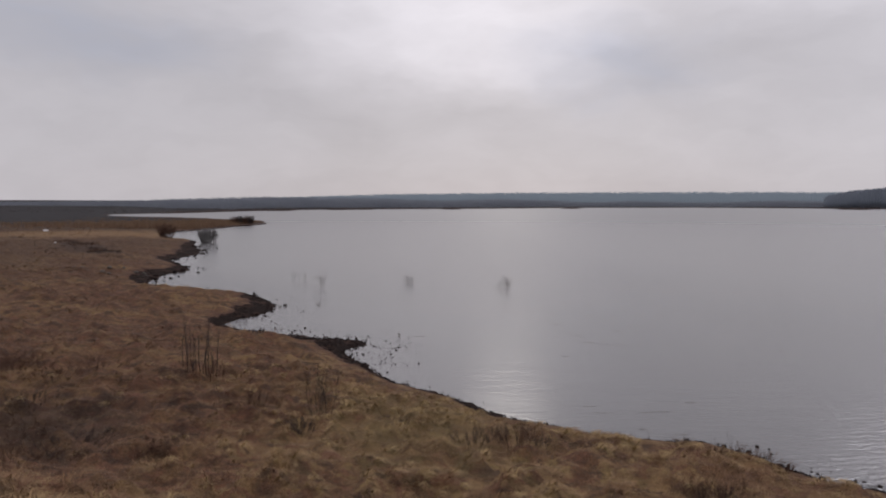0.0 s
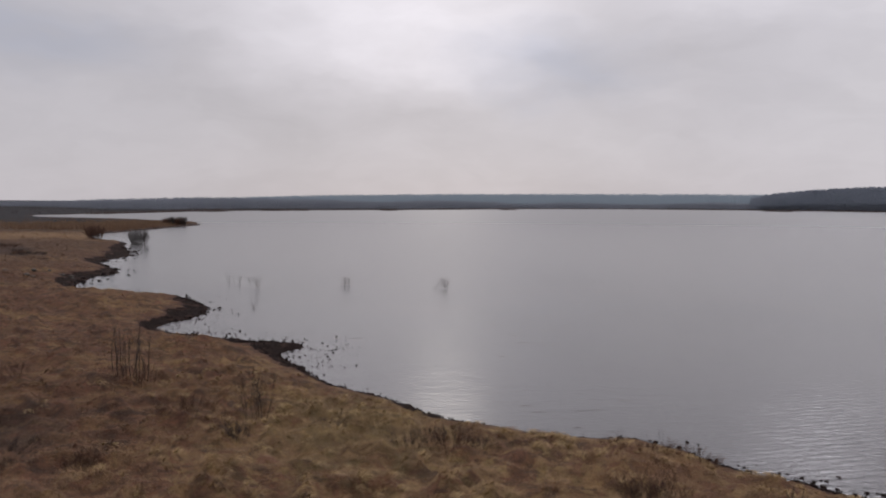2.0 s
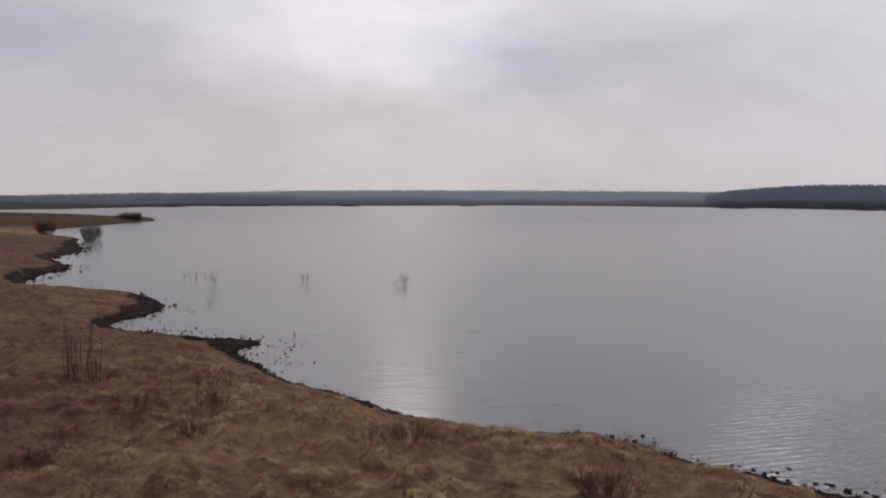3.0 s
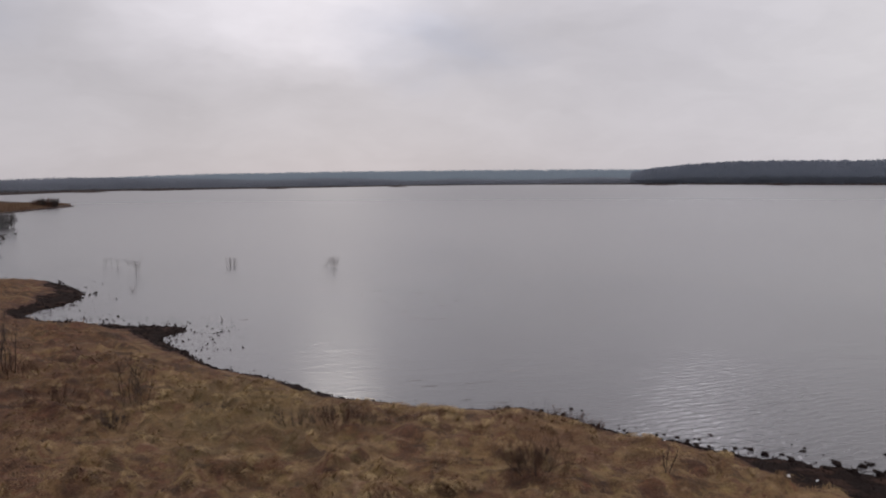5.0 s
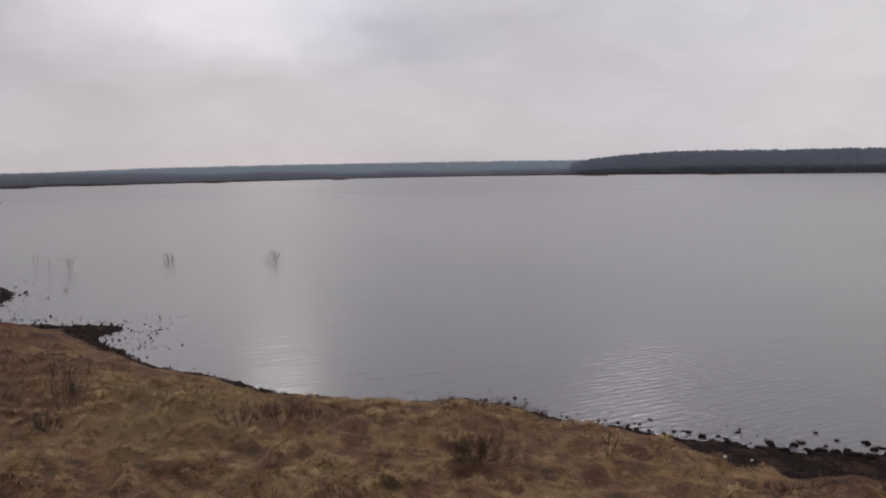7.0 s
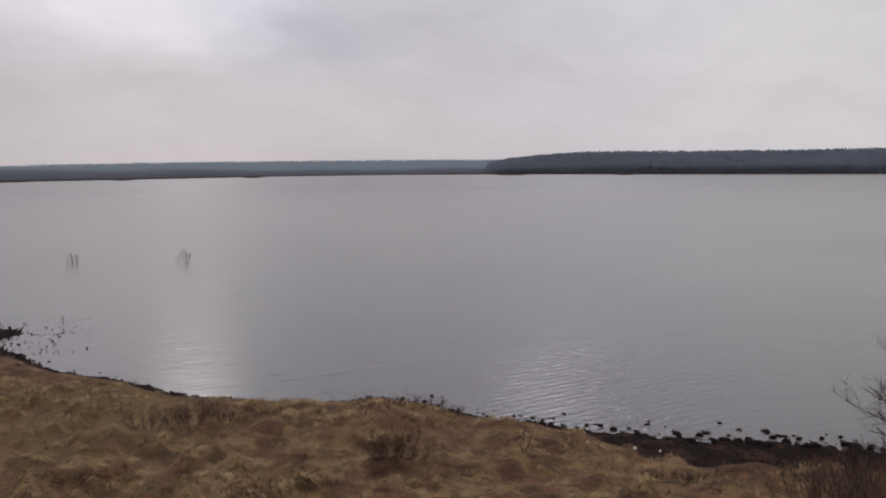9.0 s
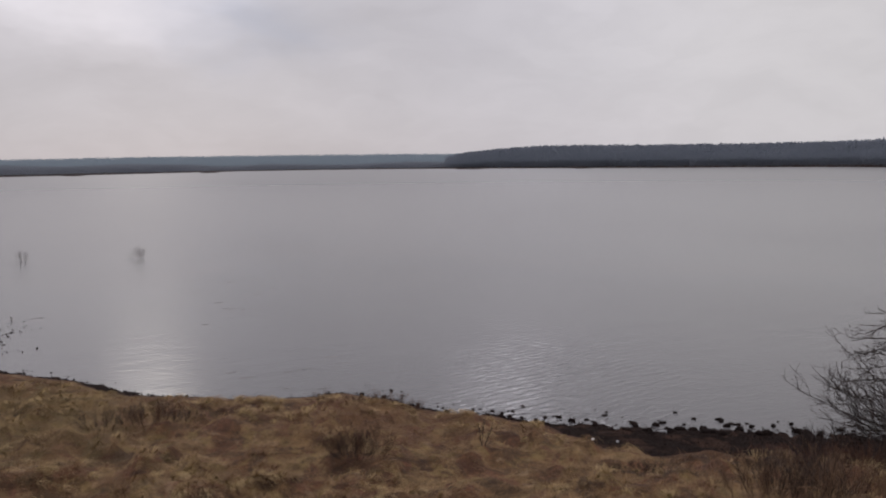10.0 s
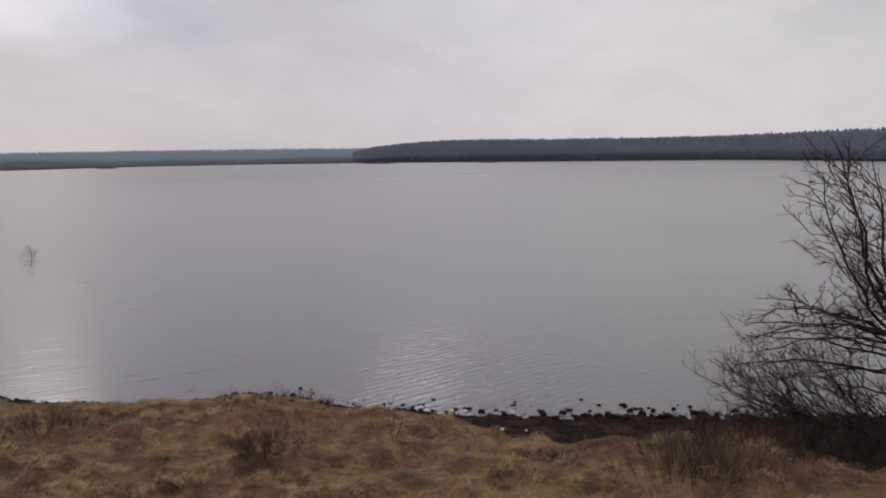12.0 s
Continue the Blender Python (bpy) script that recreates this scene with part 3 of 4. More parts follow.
def spray_shape(rng, h, sprays=58):
    """A far bare tree: trunk and a fan of fine upward sprays of twigs."""
    v = [(0.012 * h, 0, 0), (-0.006 * h, 0.01 * h, 0), (-0.006 * h, -0.01 * h, 0), (0, 0, h * 0.8)]
    f = [(0, 1, 3), (1, 2, 3), (2, 0, 3)]
    cw = h * rng.uniform(0.22, 0.34)
    for k in range(sprays):
        a, t = rng.uniform(0, 6.28), rng.random()
        out = Vector((math.cos(a), math.sin(a), 0))
        w = math.sin(math.pi * min(1, 0.25 + 0.7 * t)) * cw * rng.random() ** 0.5
        p = out * w + Vector((0, 0, h * (0.04 + 0.72 * t)))
        tip = p + (out * rng.uniform(0.0, 0.5) + Vector((0, 0, 1))) * h * rng.uniform(0.12, 0.25)
        tip.z = min(tip.z, h * rng.uniform(0.93, 1.0))
        side = Vector((-math.sin(a + rng.uniform(-1, 1)), math.cos(a), 0)) * h * rng.uniform(0.022, 0.05)
        b = len(v)
        v += [tuple(p - side), tuple(p + side), tuple(tip)]
        f.append((b, b + 1, b + 2))
    return v, f


def wood(name, label, mat, spots, shapes):
    """Many far trees joined: spots are (x, y, z, height, shape)."""
    cos, fs, n = [], [], 0
    rng = random.Random(len(spots))
    ready = [(np.array(v), np.array(f)) for v, f in shapes]
    for x, y, z, h, k in spots:
        v, f = ready[k % len(ready)]
        a = rng.uniform(0, 6.28)
        c, s = math.cos(a) * h, math.sin(a) * h
        cos.append(np.stack([v[:, 0] * c - v[:, 1] * s + x, v[:, 0] * s + v[:, 1] * c + y, v[:, 2] * h + z], 1))
        fs.append(f + n)
        n += len(v)
    return tagged(new(name, mesh_np(name, np.concatenate(cos), np.concatenate(fs), mat)), label, "woodland", kind="stuff")


def polar(az_left, r):
    a = math.radians(az_left)
    return -math.sin(a) * r, math.cos(a) * r


def make_woods():
    rng = random.Random(4)
    pines = [pine_shape(rng, 1.0) for _ in range(5)]

    def spots_of(az0, az1, r_of, depth, step, height_of, rows, even=0.84):
        out = []
        for row in range(rows):
            az = az1
            while az < az0:
                r = r_of(az) + depth * (row + rng.random()) / rows
                az += math.degrees(step * rng.uniform(0.5, 1.5) / r)
                x, y = polar(az, r)
                out.append((x, y, 0.4, height_of(az, row) * rng.uniform(even, 1.9 - even), rng.randrange(99)))
        return out

    def lerp_of(keys):
        xs, ys = zip(*sorted(keys))
        return lambda a: float(np.interp(a, xs, ys))

    # the near dark wood: pines and spruces on the shore to the east
    shore_r = lerp_of([(-80, 420), (-66, 470), (-60, 505), (-51, 730), (-42.7, 800), (-36, 880), (-28.5, 1040), (-25, 1070)])
    tall = lerp_of([(-80, 20), (-60, 19), (-56, 20.5), (-50, 21.6), (-45, 22), (-40, 23.4), (-36, 25.2), (-32, 26.8), (-29, 25), (-27, 22), (-25.6, 16)])
    sp = []
    for k in range(9):
        sp += spots_of(-25.6, -80, lambda a: shore_r(a) + 7 * k, 7, 2.8, lambda a, row: 1.05 * tall(a) * (0.42 + 0.076 * k), 1, 0.94)
    needled = [dome_shape(rng, 1.0, 250) for _ in range(10)]
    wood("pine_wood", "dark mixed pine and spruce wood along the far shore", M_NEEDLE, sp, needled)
    far_pines = spots_of(-43, -80, lambda a: shore_r(a) + 64, 12, 13, lambda a, k: tall(a), 1, 0.9)
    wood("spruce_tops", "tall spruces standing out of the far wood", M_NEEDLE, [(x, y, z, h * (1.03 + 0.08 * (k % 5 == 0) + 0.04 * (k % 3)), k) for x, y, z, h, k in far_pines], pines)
    # bare grey woods behind the marsh
    marsh_r = lerp_of([(45, 1150), (28, 1100), (22, 950), (18.5, 640), (14.8, 590), (10.3, 690), (3.3, 775), (-4, 890), (-10.5, 1075), (-18, 1170), (-28, 1085)])
    low = lerp_of([(45, 5), (28, 5.5), (20, 7.5), (12, 10.5), (5, 10), (0, 8), (-4, 10), (-8, 9), (-10, 6), (-13, 9), (-18, 6.5), (-23, 10), (-28, 7)])
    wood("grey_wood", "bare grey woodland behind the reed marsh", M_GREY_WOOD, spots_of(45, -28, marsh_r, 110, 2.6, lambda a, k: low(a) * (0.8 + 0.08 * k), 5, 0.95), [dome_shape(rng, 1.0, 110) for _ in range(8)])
    # the wooded rise on the skyline
    rise = lerp_of([(45, 5), (24, 6), (16, 12), (10, 21.5), (4, 29), (-4, 33.5), (-14, 35.5), (-22, 35.5), (-30, 33.5), (-45, 20)])
    sp = []
    for k in range(6):
        sp += spots_of(45, -45, lambda a: 1900 + 60 * k, 60, 3.6, lambda a, row: 1.07 * rise(a) * (0.45 + 0.11 * k), 1, 0.97)
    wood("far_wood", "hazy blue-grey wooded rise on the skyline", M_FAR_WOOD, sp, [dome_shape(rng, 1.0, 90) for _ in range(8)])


def make_marsh_scrub():
    """Low bushes all over the flat marsh behind the lagoon."""
    rng = random.Random(14)
    shapes = [spray_shape(rng, 1.0, 40) for _ in range(5)]
    x, y = [], []
    for k in range(3000):
        px, py = polar(rng.uniform(8, 46), 400 + 650 * rng.random() ** 0.8)
        x.append(px)
        y.append(py)
    z, wet, marsh, s = terrain(x, y)
    spots = [(a, b, c - 0.3, rng.uniform(0.7, 1.3), rng.randrange(9)) for a, b, c, d in zip(x, y, z, s) if d > 8]
    wood("marsh_scrub", "dark low scrub covering the flat marsh", M_SCRUB, spots, shapes)


def reed_bed(name, label, mat, spots, per=5, lean=0.18):
    """Stiff dead reeds: narrow upright blades, joined. Spots are (x, y, z, height, width)."""
    rng = np.random.default_rng(len(spots))
    s = np.repeat(np.array(spots, float), per, 0)
    n = len(s)
    a = rng.uniform(0, 6.283, n)
    h = s[:, 3] * rng.uniform(0.55, 1.1, n)
    w = s[:, 4]
    foot = s[:, :3] + np.stack([rng.normal(0, 1, n) * w * 3, rng.normal(0, 1, n) * w * 3, 0 * a], 1)
    side = np.stack([np.cos(a), np.sin(a), 0 * a], 1) * (w * 0.5)[:, None]
    tip = foot + np.stack([rng.normal(0, lean, n) * h, rng.normal(0, lean, n) * h, h], 1)
    co = np.stack([foot - side, foot + side, tip], 1).reshape(-1, 3)
    tri = np.arange(3 * n).reshape(-1, 3)
    return tagged(new(name, mesh_np(name, co, tri, mat)), label, "reeds", kind="stuff")


def make_reeds():
    rng = random.Random(9)
    P = SHORE
    far, dark = [], []
    for (ax, ay), (bx, by) in zip(P, np.roll(P, -1, 0)):
        L = math.hypot(bx - ax, by - ay)
        r = math.hypot(ax, ay)
        if r > 430 and ay > 0:
            for k in range(int(L * 1.6)):
                t = rng.random()
                o = rng.uniform(-6, 14)
                x, y = ax + (bx - ax) * t, ay + (by - ay) * t
                q = math.hypot(x, y)
                x, y = x * (1 + o / q), y * (1 + o / q)
                dark.append((x, y, 0.0, rng.uniform(0.8, 1.9) * (1.8 if x > 380 else 1.0), 0.5))
    for az, r in ((7.5, 640), (6.8, 660), (5.6, 665), (-26.6, 880), (-27.5, 860), (-35.0, 800), (-0.5, 700), (-9.0, 820), (11.5, 560)):    # islets off the far shore
        cx, cy = polar(az, r)
        for k in range(60):
            dark.append((cx + rng.gauss(0, 4), cy + rng.gauss(0, 3), 0.0, rng.uniform(0.8, 1.8), 0.5))
    reed_bed("far_reed_bed", "dark reed fringe along the far shore", M_FAR_REED, dark, 4)
    # the spit across the bay, pale dead reeds
    for k in range(5200):
        t = rng.random()
        x, y = -53 + rng.gauss(0, 1) - 75 * t ** 1.3 * rng.random(), 168 + 150 * rng.random()
        far.append((x, y, 0, rng.uniform(0.6, 1.1) * max(0.25, (285 - math.hypot(x, y)) / 75), 0.16))
    z, wet, marsh, s = terrain([p[0] for p in far], [p[1] for p in far])
    far = [(p[0], p[1], zz, p[3], p[4]) for p, zz, ss in zip(far, z, s) if ss > 0.5]
    reed_bed("reed_bed", "pale brown dead reeds covering the low spit", M_REED, far, 5)


make_woods()
make_marsh_scrub()
make_reeds()

# ---------------------------------------------------------------- grass on the bank


def grass(name, label, r0, r1, az0, az1, tufts, blades, length, width, seed):
    """Matted tufts: bent blades that lie over one another."""
    rng = np.random.default_rng(seed)
    n = tufts
    r = np.sqrt(rng.uniform(r0 * r0, r1 * r1, n))
    a = np.radians(rng.uniform(az1, az0, n))
    x, y = -np.sin(a) * r, np.cos(a) * r
    z, wet, marsh, s = terrain(x, y)
    keep = (s > 0.4) & (wet < rng.uniform(0.15, 0.85, n))
    x, y = x[keep], y[keep]
    n = len(x)
    clump = fbm(x / 0.8, y / 0.8, 51, 3)
    lay = fbm(x / 4.0, y / 4.0, 61, 2) * 9.0
    edge = np.clip((s[keep] - mud_width(x, y)) / 1.6, 0.25, 1.0)
    size = length * (0.45 + 1.1 * clump) * edge
    x, y, lay, size = (np.repeat(q, blades) for q in (x, y, lay, size))
    n = len(x)
    x, y = x + rng.normal(0, length * 0.28, n), y + rng.normal(0, length * 0.28, n)
    z = terrain(x, y)[0]
    ang = lay + rng.normal(0, 1.1, n)
    L = size * rng.uniform(0.6, 1.35, n)
    rise, droop = rng.uniform(0.2, 0.75, n), rng.uniform(-0.5, 0.2, n)
    d = np.stack([np.cos(ang), np.sin(ang), 0 * ang], 1)
    side = np.stack([-np.sin(ang), np.cos(ang), 0 * ang], 1) * (width * rng.uniform(0.6, 1.3, n) * 0.5)[:, None]
    up = np.array([0, 0, 1.0])
    p0 = np.stack([x, y, z - 0.03], 1)
    p1 = p0 + d * (L * 0.45)[:, None] + up * (L * rise * 0.6)[:, None]
    p2 = p1 + d * (L * 0.5)[:, None] + up * (L * droop * 0.5)[:, None]
    co = np.stack([p0 - side, p0 + side, p1 + side, p1 - side, p2], 1).reshape(-1, 3)
    b = (np.arange(n) * 5)[:, None]
    q = np.concatenate([b + [[0, 1, 2]], b + [[0, 2, 3]], b + [[3, 2, 4]]], 0)
    return tagged(new(name, mesh_np(name, co, q, M_BLADE)), label, "grass", kind="stuff")


def straw_tufts(name, label, r0, r1, az0, az1, tufts, blades, length, width, seed):
    """Domed tufts whose blades arch outwards from the crown and fall over to one side."""
    rng = np.random.default_rng(seed)
    r = np.sqrt(rng.uniform(r0 * r0, r1 * r1, tufts))
    a = np.radians(rng.uniform(az1, az0, tufts))
    x, y = -np.sin(a) * r, np.cos(a) * r
    z, wet, marsh, s = terrain(x, y)
    west = np.clip((x + 7) / 9, 0.05, 1.0) * np.clip((15.0 - x) / 4, 0.3, 1.0)
    keep = (s > 0.9) & (wet < 0.15) & (rng.random(tufts) < west) & (fbm(x / 2.5, y / 2.5, 71, 3) > rng.uniform(0.3, 0.60, tufts)) & (fbm(x / 0.6, y / 0.6, 21, 3) > rng.uniform(0.44, 0.60, tufts))
    x, y, z = x[keep], y[keep], z[keep]
    size = length * rng.uniform(0.6, 1.3, len(x))
    lean = fbm(x / 5.0, y / 5.0, 61, 2) * 9.0
    x, y, z, size, lean = (np.repeat(q, blades) for q in (x, y, z, size, lean))
    n = len(x)
    ang = rng.uniform(0, 2 * math.pi, n)
    out = rng.random(n) ** 0.6
    L = size * rng.uniform(0.7, 1.2, n)
    d = np.stack([np.cos(ang), np.sin(ang), 0 * ang], 1)
    fall = np.stack([np.cos(lean), np.sin(lean), 0 * ang], 1)
    side = np.stack([-np.sin(ang), np.cos(ang), 0 * ang], 1) * (width * rng.uniform(0.6, 1.3, n) * 0.5)[:, None]
    up = np.array([0, 0, 1.0])
    p0 = np.stack([x, y, z - 0.02], 1) + d * (size * 0.25 * out)[:, None]
    p1 = p0 + d * (L * 0.35 * out)[:, None] + fall * (L * 0.26)[:, None] + up * (L * (0.36 - 0.14 * out))[:, None]
    p2 = p1 + d * (L * 0.42 * out)[:, None] + fall * (L * 0.34)[:, None] - up * (L * (0.12 + 0.24 * out))[:, None]
    co = np.stack([p0 - side, p0 + side, p1 + side, p1 - side, p2], 1).reshape(-1, 3)
    b = (np.arange(n) * 5)[:, None]
    q = np.concatenate([b + [[0, 1, 2]], b + [[0, 2, 3]], b + [[3, 2, 4]]], 0)
    return tagged(new(name, mesh_np(name, co, q, M_STRAW)), label, "grass", kind="stuff")


grass("bank_grass", "matted straw-brown winter grass on the bank", 4.5, 27, 42, -76, 23000, 11, 0.20, 0.0073, 1)
straw_tufts("straw_tufts", "domed tufts of dead straw grass on the bank", 5, 27, 36, -76, 16000, 48, 0.28, 0.006, 7)
grass("foot_grass", "short matted straw grass at the top of the bank", 4.5, 12, 42, -76, 6000, 10, 0.16, 0.0065, 5)
grass("shore_grass", "rough brown grass on the low shore", 24, 70, 42, -8, 19000, 7, 0.24, 0.012, 2)
grass("field_grass", "rough brown grass on the far field", 60, 190, 44, 12, 11000, 5, 0.34, 0.032, 3)


# ---------------------------------------------------------------- bare trees and shrubs on the near bank


def guided(rng, start, bearing, rise0, rise1, length, r0, r1, bends=8, sway=5.0):
    """A limb that sets out at one angle above level and ends at another; bearing in degrees to the left of +y."""
    pts, radii, b = [Vector(start)], [r0], bearing
    for k in range(bends):
        t = (k + 0.5) / bends
        b += rng.gauss(0, sway)
        d = Vector(toward(b, rise0 + (rise1 - rise0) * t + rng.gauss(0, sway)))
        pts.append(pts[-1] + d * length / bends)
        radii.append(r0 + (r1 - r0) * ((k + 1) / bends) ** 0.8)
    return pts, radii


def shore_tree(x, y):
    """The bare spreading tree: short leaning trunk, leaders, and long arching limbs with dense twigs."""
    rng = random.Random(77)
    root = tagged(new("bare_tree"), "bare dark spreading tree with arching limbs and dense twigs", "tree")
    root.location = (x, y, ground_z(x, y) - 0.1)
    g = Growth()
    side = 29                       # the open side, towards the water's edge
    tp, tr = guided(rng, (0, 0, -0.1), side, 84, 70, 2.4, 0.17, 0.11, 7, 4)
    g.tube(tp, tr, 10)
    for a in range(5):
        q, rr = guided(rng, (0, 0, 0.18), a * 72 + 10, 0, -30, 0.5, 0.07, 0.03, 4, 6)
        g.tube(q, rr, 6)
    part("trunk", g.mesh("trunk", M_BARK), root)

    def spray(twigs, q, rr, count, reach, lo, hi):
        """Arching branches along a leader, each with its own shoots."""
        for k in range(count):
            u = rng.uniform(lo, hi) * (len(q) - 1)
            j = min(int(u), len(q) - 2)
            p = q[j].lerp(q[j + 1], u - j)
            w = 1 - 0.6 * u / (len(q) - 1)
            o = side + rng.gauss(0, 40) if k % 3 else rng.uniform(0, 360)
            bq, br = guided(rng, p, o, rng.uniform(22, 60), rng.uniform(5, 55), reach * rng.uniform(0.6, 1.15) * w, max(0.011, rr[j] * 0.42), 0.006, 8, 14)
            twigs.tube(bq, br, 4)
            sprout(rng, twigs, bq, br, 5, 0.46 * w, 2, 0.12, 0.06, 0.85, 0.0048)

    # height on the trunk, bearing, first rise, last rise, length, radius
    leaders = [(2.3, side, 60, 78, 4.4, 0.050), (2.2, side + 6, 48, 80, 4.0, 0.045), (2.3, side - 25, 68, 84, 4.2, 0.05), (2.25, side + 40, 64, 80, 3.9, 0.045),
               (2.3, 210, 74, 84, 4.0, 0.05), (2.2, 250, 60, 78, 4.0, 0.045), (2.2, 120, 66, 80, 3.9, 0.045), (2.1, 330, 62, 84, 3.8, 0.045)]
    limbs = [(2.35, side + 2, 30, -26, 3.1, 0.036), (2.2, side - 4, 14, -14, 3.0, 0.034), (1.85, side + 1, 6, -4, 3.4, 0.040), (1.3, side + 8, 8, -6, 2.7, 0.028),
             (2.3, side + 12, 44, 2, 2.8, 0.032), (2.3, side - 14, 38, -10, 2.8, 0.032), (2.1, side + 22, 24, -12, 2.8, 0.030), (1.6, side - 8, 10, -14, 2.6, 0.028),
             (2.3, side + 5, 26, -22, 3.0, 0.032), (2.25, side - 8, 20, -18, 3.1, 0.032), (2.0, side + 3, 12, -10, 3.2, 0.034),
             (1.9, side - 60, 24, 0, 2.8, 0.03), (1.7, 150, 24, -4, 2.8, 0.03), (2.0, 205, 28, -4, 3.2, 0.032)]
    for steep, rows in ((True, leaders), (False, limbs)):
        for h, b, r0, r1, L, rad in rows:
            t = h / 2.4 * (len(tp) - 1)
            i = min(int(t), len(tp) - 2)
            q, rr = guided(rng, tp[i].lerp(tp[i + 1], min(t - i, 1)), b, r0, r1, L, rad, 0.009, 11, 9)
            g = Growth()
            g.tube(q, rr, 6)
            bough = part("limb", g.mesh("limb", M_BARK), root)
            twigs = Growth()
            if steep:
                spray(twigs, q, rr, 15, 2.05, 0.10, 0.88)
                sprout(rng, twigs, q, rr, 9, 0.32, 1, 0.35, 0.08, 0.8, 0.0050)
            else:
                spray(twigs, q, rr, 3, 1.0, 0.15, 0.8)
                sprout(rng, twigs, q, rr, 10, 0.50, 2, 0.12, 0.06, 0.75, 0.0042)
            tagged(part("twig_spray", twigs.mesh("twig_spray", M_TWIG), bough, "fine dark twigs"), kind="stuff")


def arching_shrub(x, y, seed, stems, bearing, fan, length, label):
    rng = random.Random(seed)
    root = tagged(new("willow_shrub"), label, "shrub", "bare shrubs on the bank")
    root.location = (x, y, max(ground_z(x, y), 0) - 0.05)
    for k in range(stems):
        b = bearing + rng.uniform(-fan, fan)
        r0 = rng.uniform(2, 48)
        a = rng.uniform(0, 6.28)
        q, rr = guided(rng, (0.3 * math.cos(a), 0.3 * math.sin(a), 0), b, r0, r0 * 0.9, length * rng.uniform(0.6, 1.0), rng.uniform(0.012, 0.022), 0.006, 10, 12)
        g = Growth()
        g.tube(q, rr, 5)
        stem = part("stem", g.mesh("stem", M_BARK), root)
        fine = Growth()
        sprout(rng, fine, q, rr, 8, 0.62, 2, 0.2, 0.10, 0.8, 0.0040)
        tagged(part("twig_spray", fine.mesh("twig_spray", M_TWIG), stem), kind="stuff")


shore_tree(16.0, 8.0)
arching_shrub(15.6, 9.6, 5, 20, 30, 32, 3.4, "bare willow shrub fanning low over the black shore")
arching_shrub(17.56, 9.68, 6, 14, 60, 60, 3.0, "bare willow shrub beside the spreading tree")
arching_shrub(15.9, 10.4, 9, 16, 35, 38, 2.6, "low bare willow shrub spreading over the water's edge")
arching_shrub(16.5, 8.9, 8, 18, 35, 40, 2.8, "bare tangled willow shrub at the foot of the spreading tree")
for k, (x, y, h, w) in enumerate(((13.43, 11.10, 0.55, 1.1), (14.32, 10.20, 0.5, 1.2), (13.92, 9.22, 0.6, 1.3), (15.40, 9.40, 0.6, 1.3), (15.37, 8.31, 0.6, 1.2))):
    shrub(x, y, "bramble", "low dark tangled brush at the black shore", h, w, 12, M_TWIG, 30 + k, 8, 0.6, 1, 0.008, 0.005, 0.9)

# ---- on the bank
shrub(-7.39, 23.83, "thicket", "cluster of tall thin bare saplings in brown grass", 1.75, 1.7, 14, M_TWIG, 11, 8, 0.16, 1, 0.013, 0.005, 0.10)
shrub(-6.97, 23.67, "bramble", "low rusty brush at the foot of saplings", 0.6, 1.5, 14, M_RUST_TWIG, 12, 7, 0.5, 1, 0.008, 0.006, 0.6)
shrub(-3.14, 20.16, "thicket", "thin bare saplings standing in straw grass", 1.40, 1.0, 11, M_TWIG, 13, 8, 0.2, 1, 0.008, 0.004, 0.12)
shrub(-4.77, 19.85, "bramble", "low reddish leafless brush in grass", 0.55, 1.7, 34, M_RUST_TWIG, 14, 10, 0.5, 1, 0.0045, 0.0032, 0.9)
shrub(-3.21, 17.84, "bramble", "small dark leafless brush in grass", 0.35, 1.0, 24, M_TWIG, 15, 10, 0.5, 1, 0.005, 0.0035, 1.0)
shrub(1.65, 16.97, "bramble", "low faint grey-brown brush in straw grass", 0.4, 1.3, 30, M_RUST_TWIG, 16, 10, 0.5, 1, 0.003, 0.0022, 0.6)
shrub(4.63, 12.98, "thorn_bush", "dense dark red-brown leafless bush in straw grass", 0.52, 1.2, 38, M_RUST_TWIG, 17, 10, 0.5, 2, 0.0020, 0.0011, 0.8)
shrub(4.56, 13.08, "bramble", "dark tangled heart of leafless bush", 0.28, 1.15, 44, M_TWIG, 18, 8, 0.6, 2, 0.0022, 0.0013, 1.1)
shrub(6.9, 12.73, "sapling", "single small dark sprig in grass", 0.55, 0.2, 3, M_TWIG, 19, 5, 0.3, 1, 0.007, 0.004, 0.2)
for k, (x, y, h, w, mat) in enumerate(((9.3, 8.45, 0.62, 1.3, M_REED), (9.75, 8.15, 0.80, 1.5, M_TWIG), (10.15, 7.85, 0.75, 1.4, M_REED), (10.45, 8.4, 0.66, 1.5, M_TWIG),
                                       (10.0, 8.75, 0.60, 1.5, M_TWIG), (11.0, 8.9, 0.5, 1.7, M_TWIG), (11.5, 8.1, 0.45, 1.7, M_REED))):
    shrub(x, y, "dead_weeds", "brown dead weed stalks standing thick on the bank", h, w, 32, mat, 200 + k, 18, 0.36, 1, 0.0028, 0.0016, 0.5)
for k, (x, y, h, w) in enumerate(((0.7, 17.7, 0.42, 1.3), (1.5, 17.9, 0.38, 1.2), (2.1, 17.3, 0.34, 1.1), (9.15, 10.9, 0.2, 0.6), (8.6, 11.1, 0.16, 0.5), (-1.2, 19.3, 0.3, 1.0))):
    shrub(x, y, "bramble", "faint grey-brown leafless brush in straw grass", h, w, 34, M_TWIG, 240 + k, 12, 0.5, 1, 0.0022, 0.0014, 0.8)
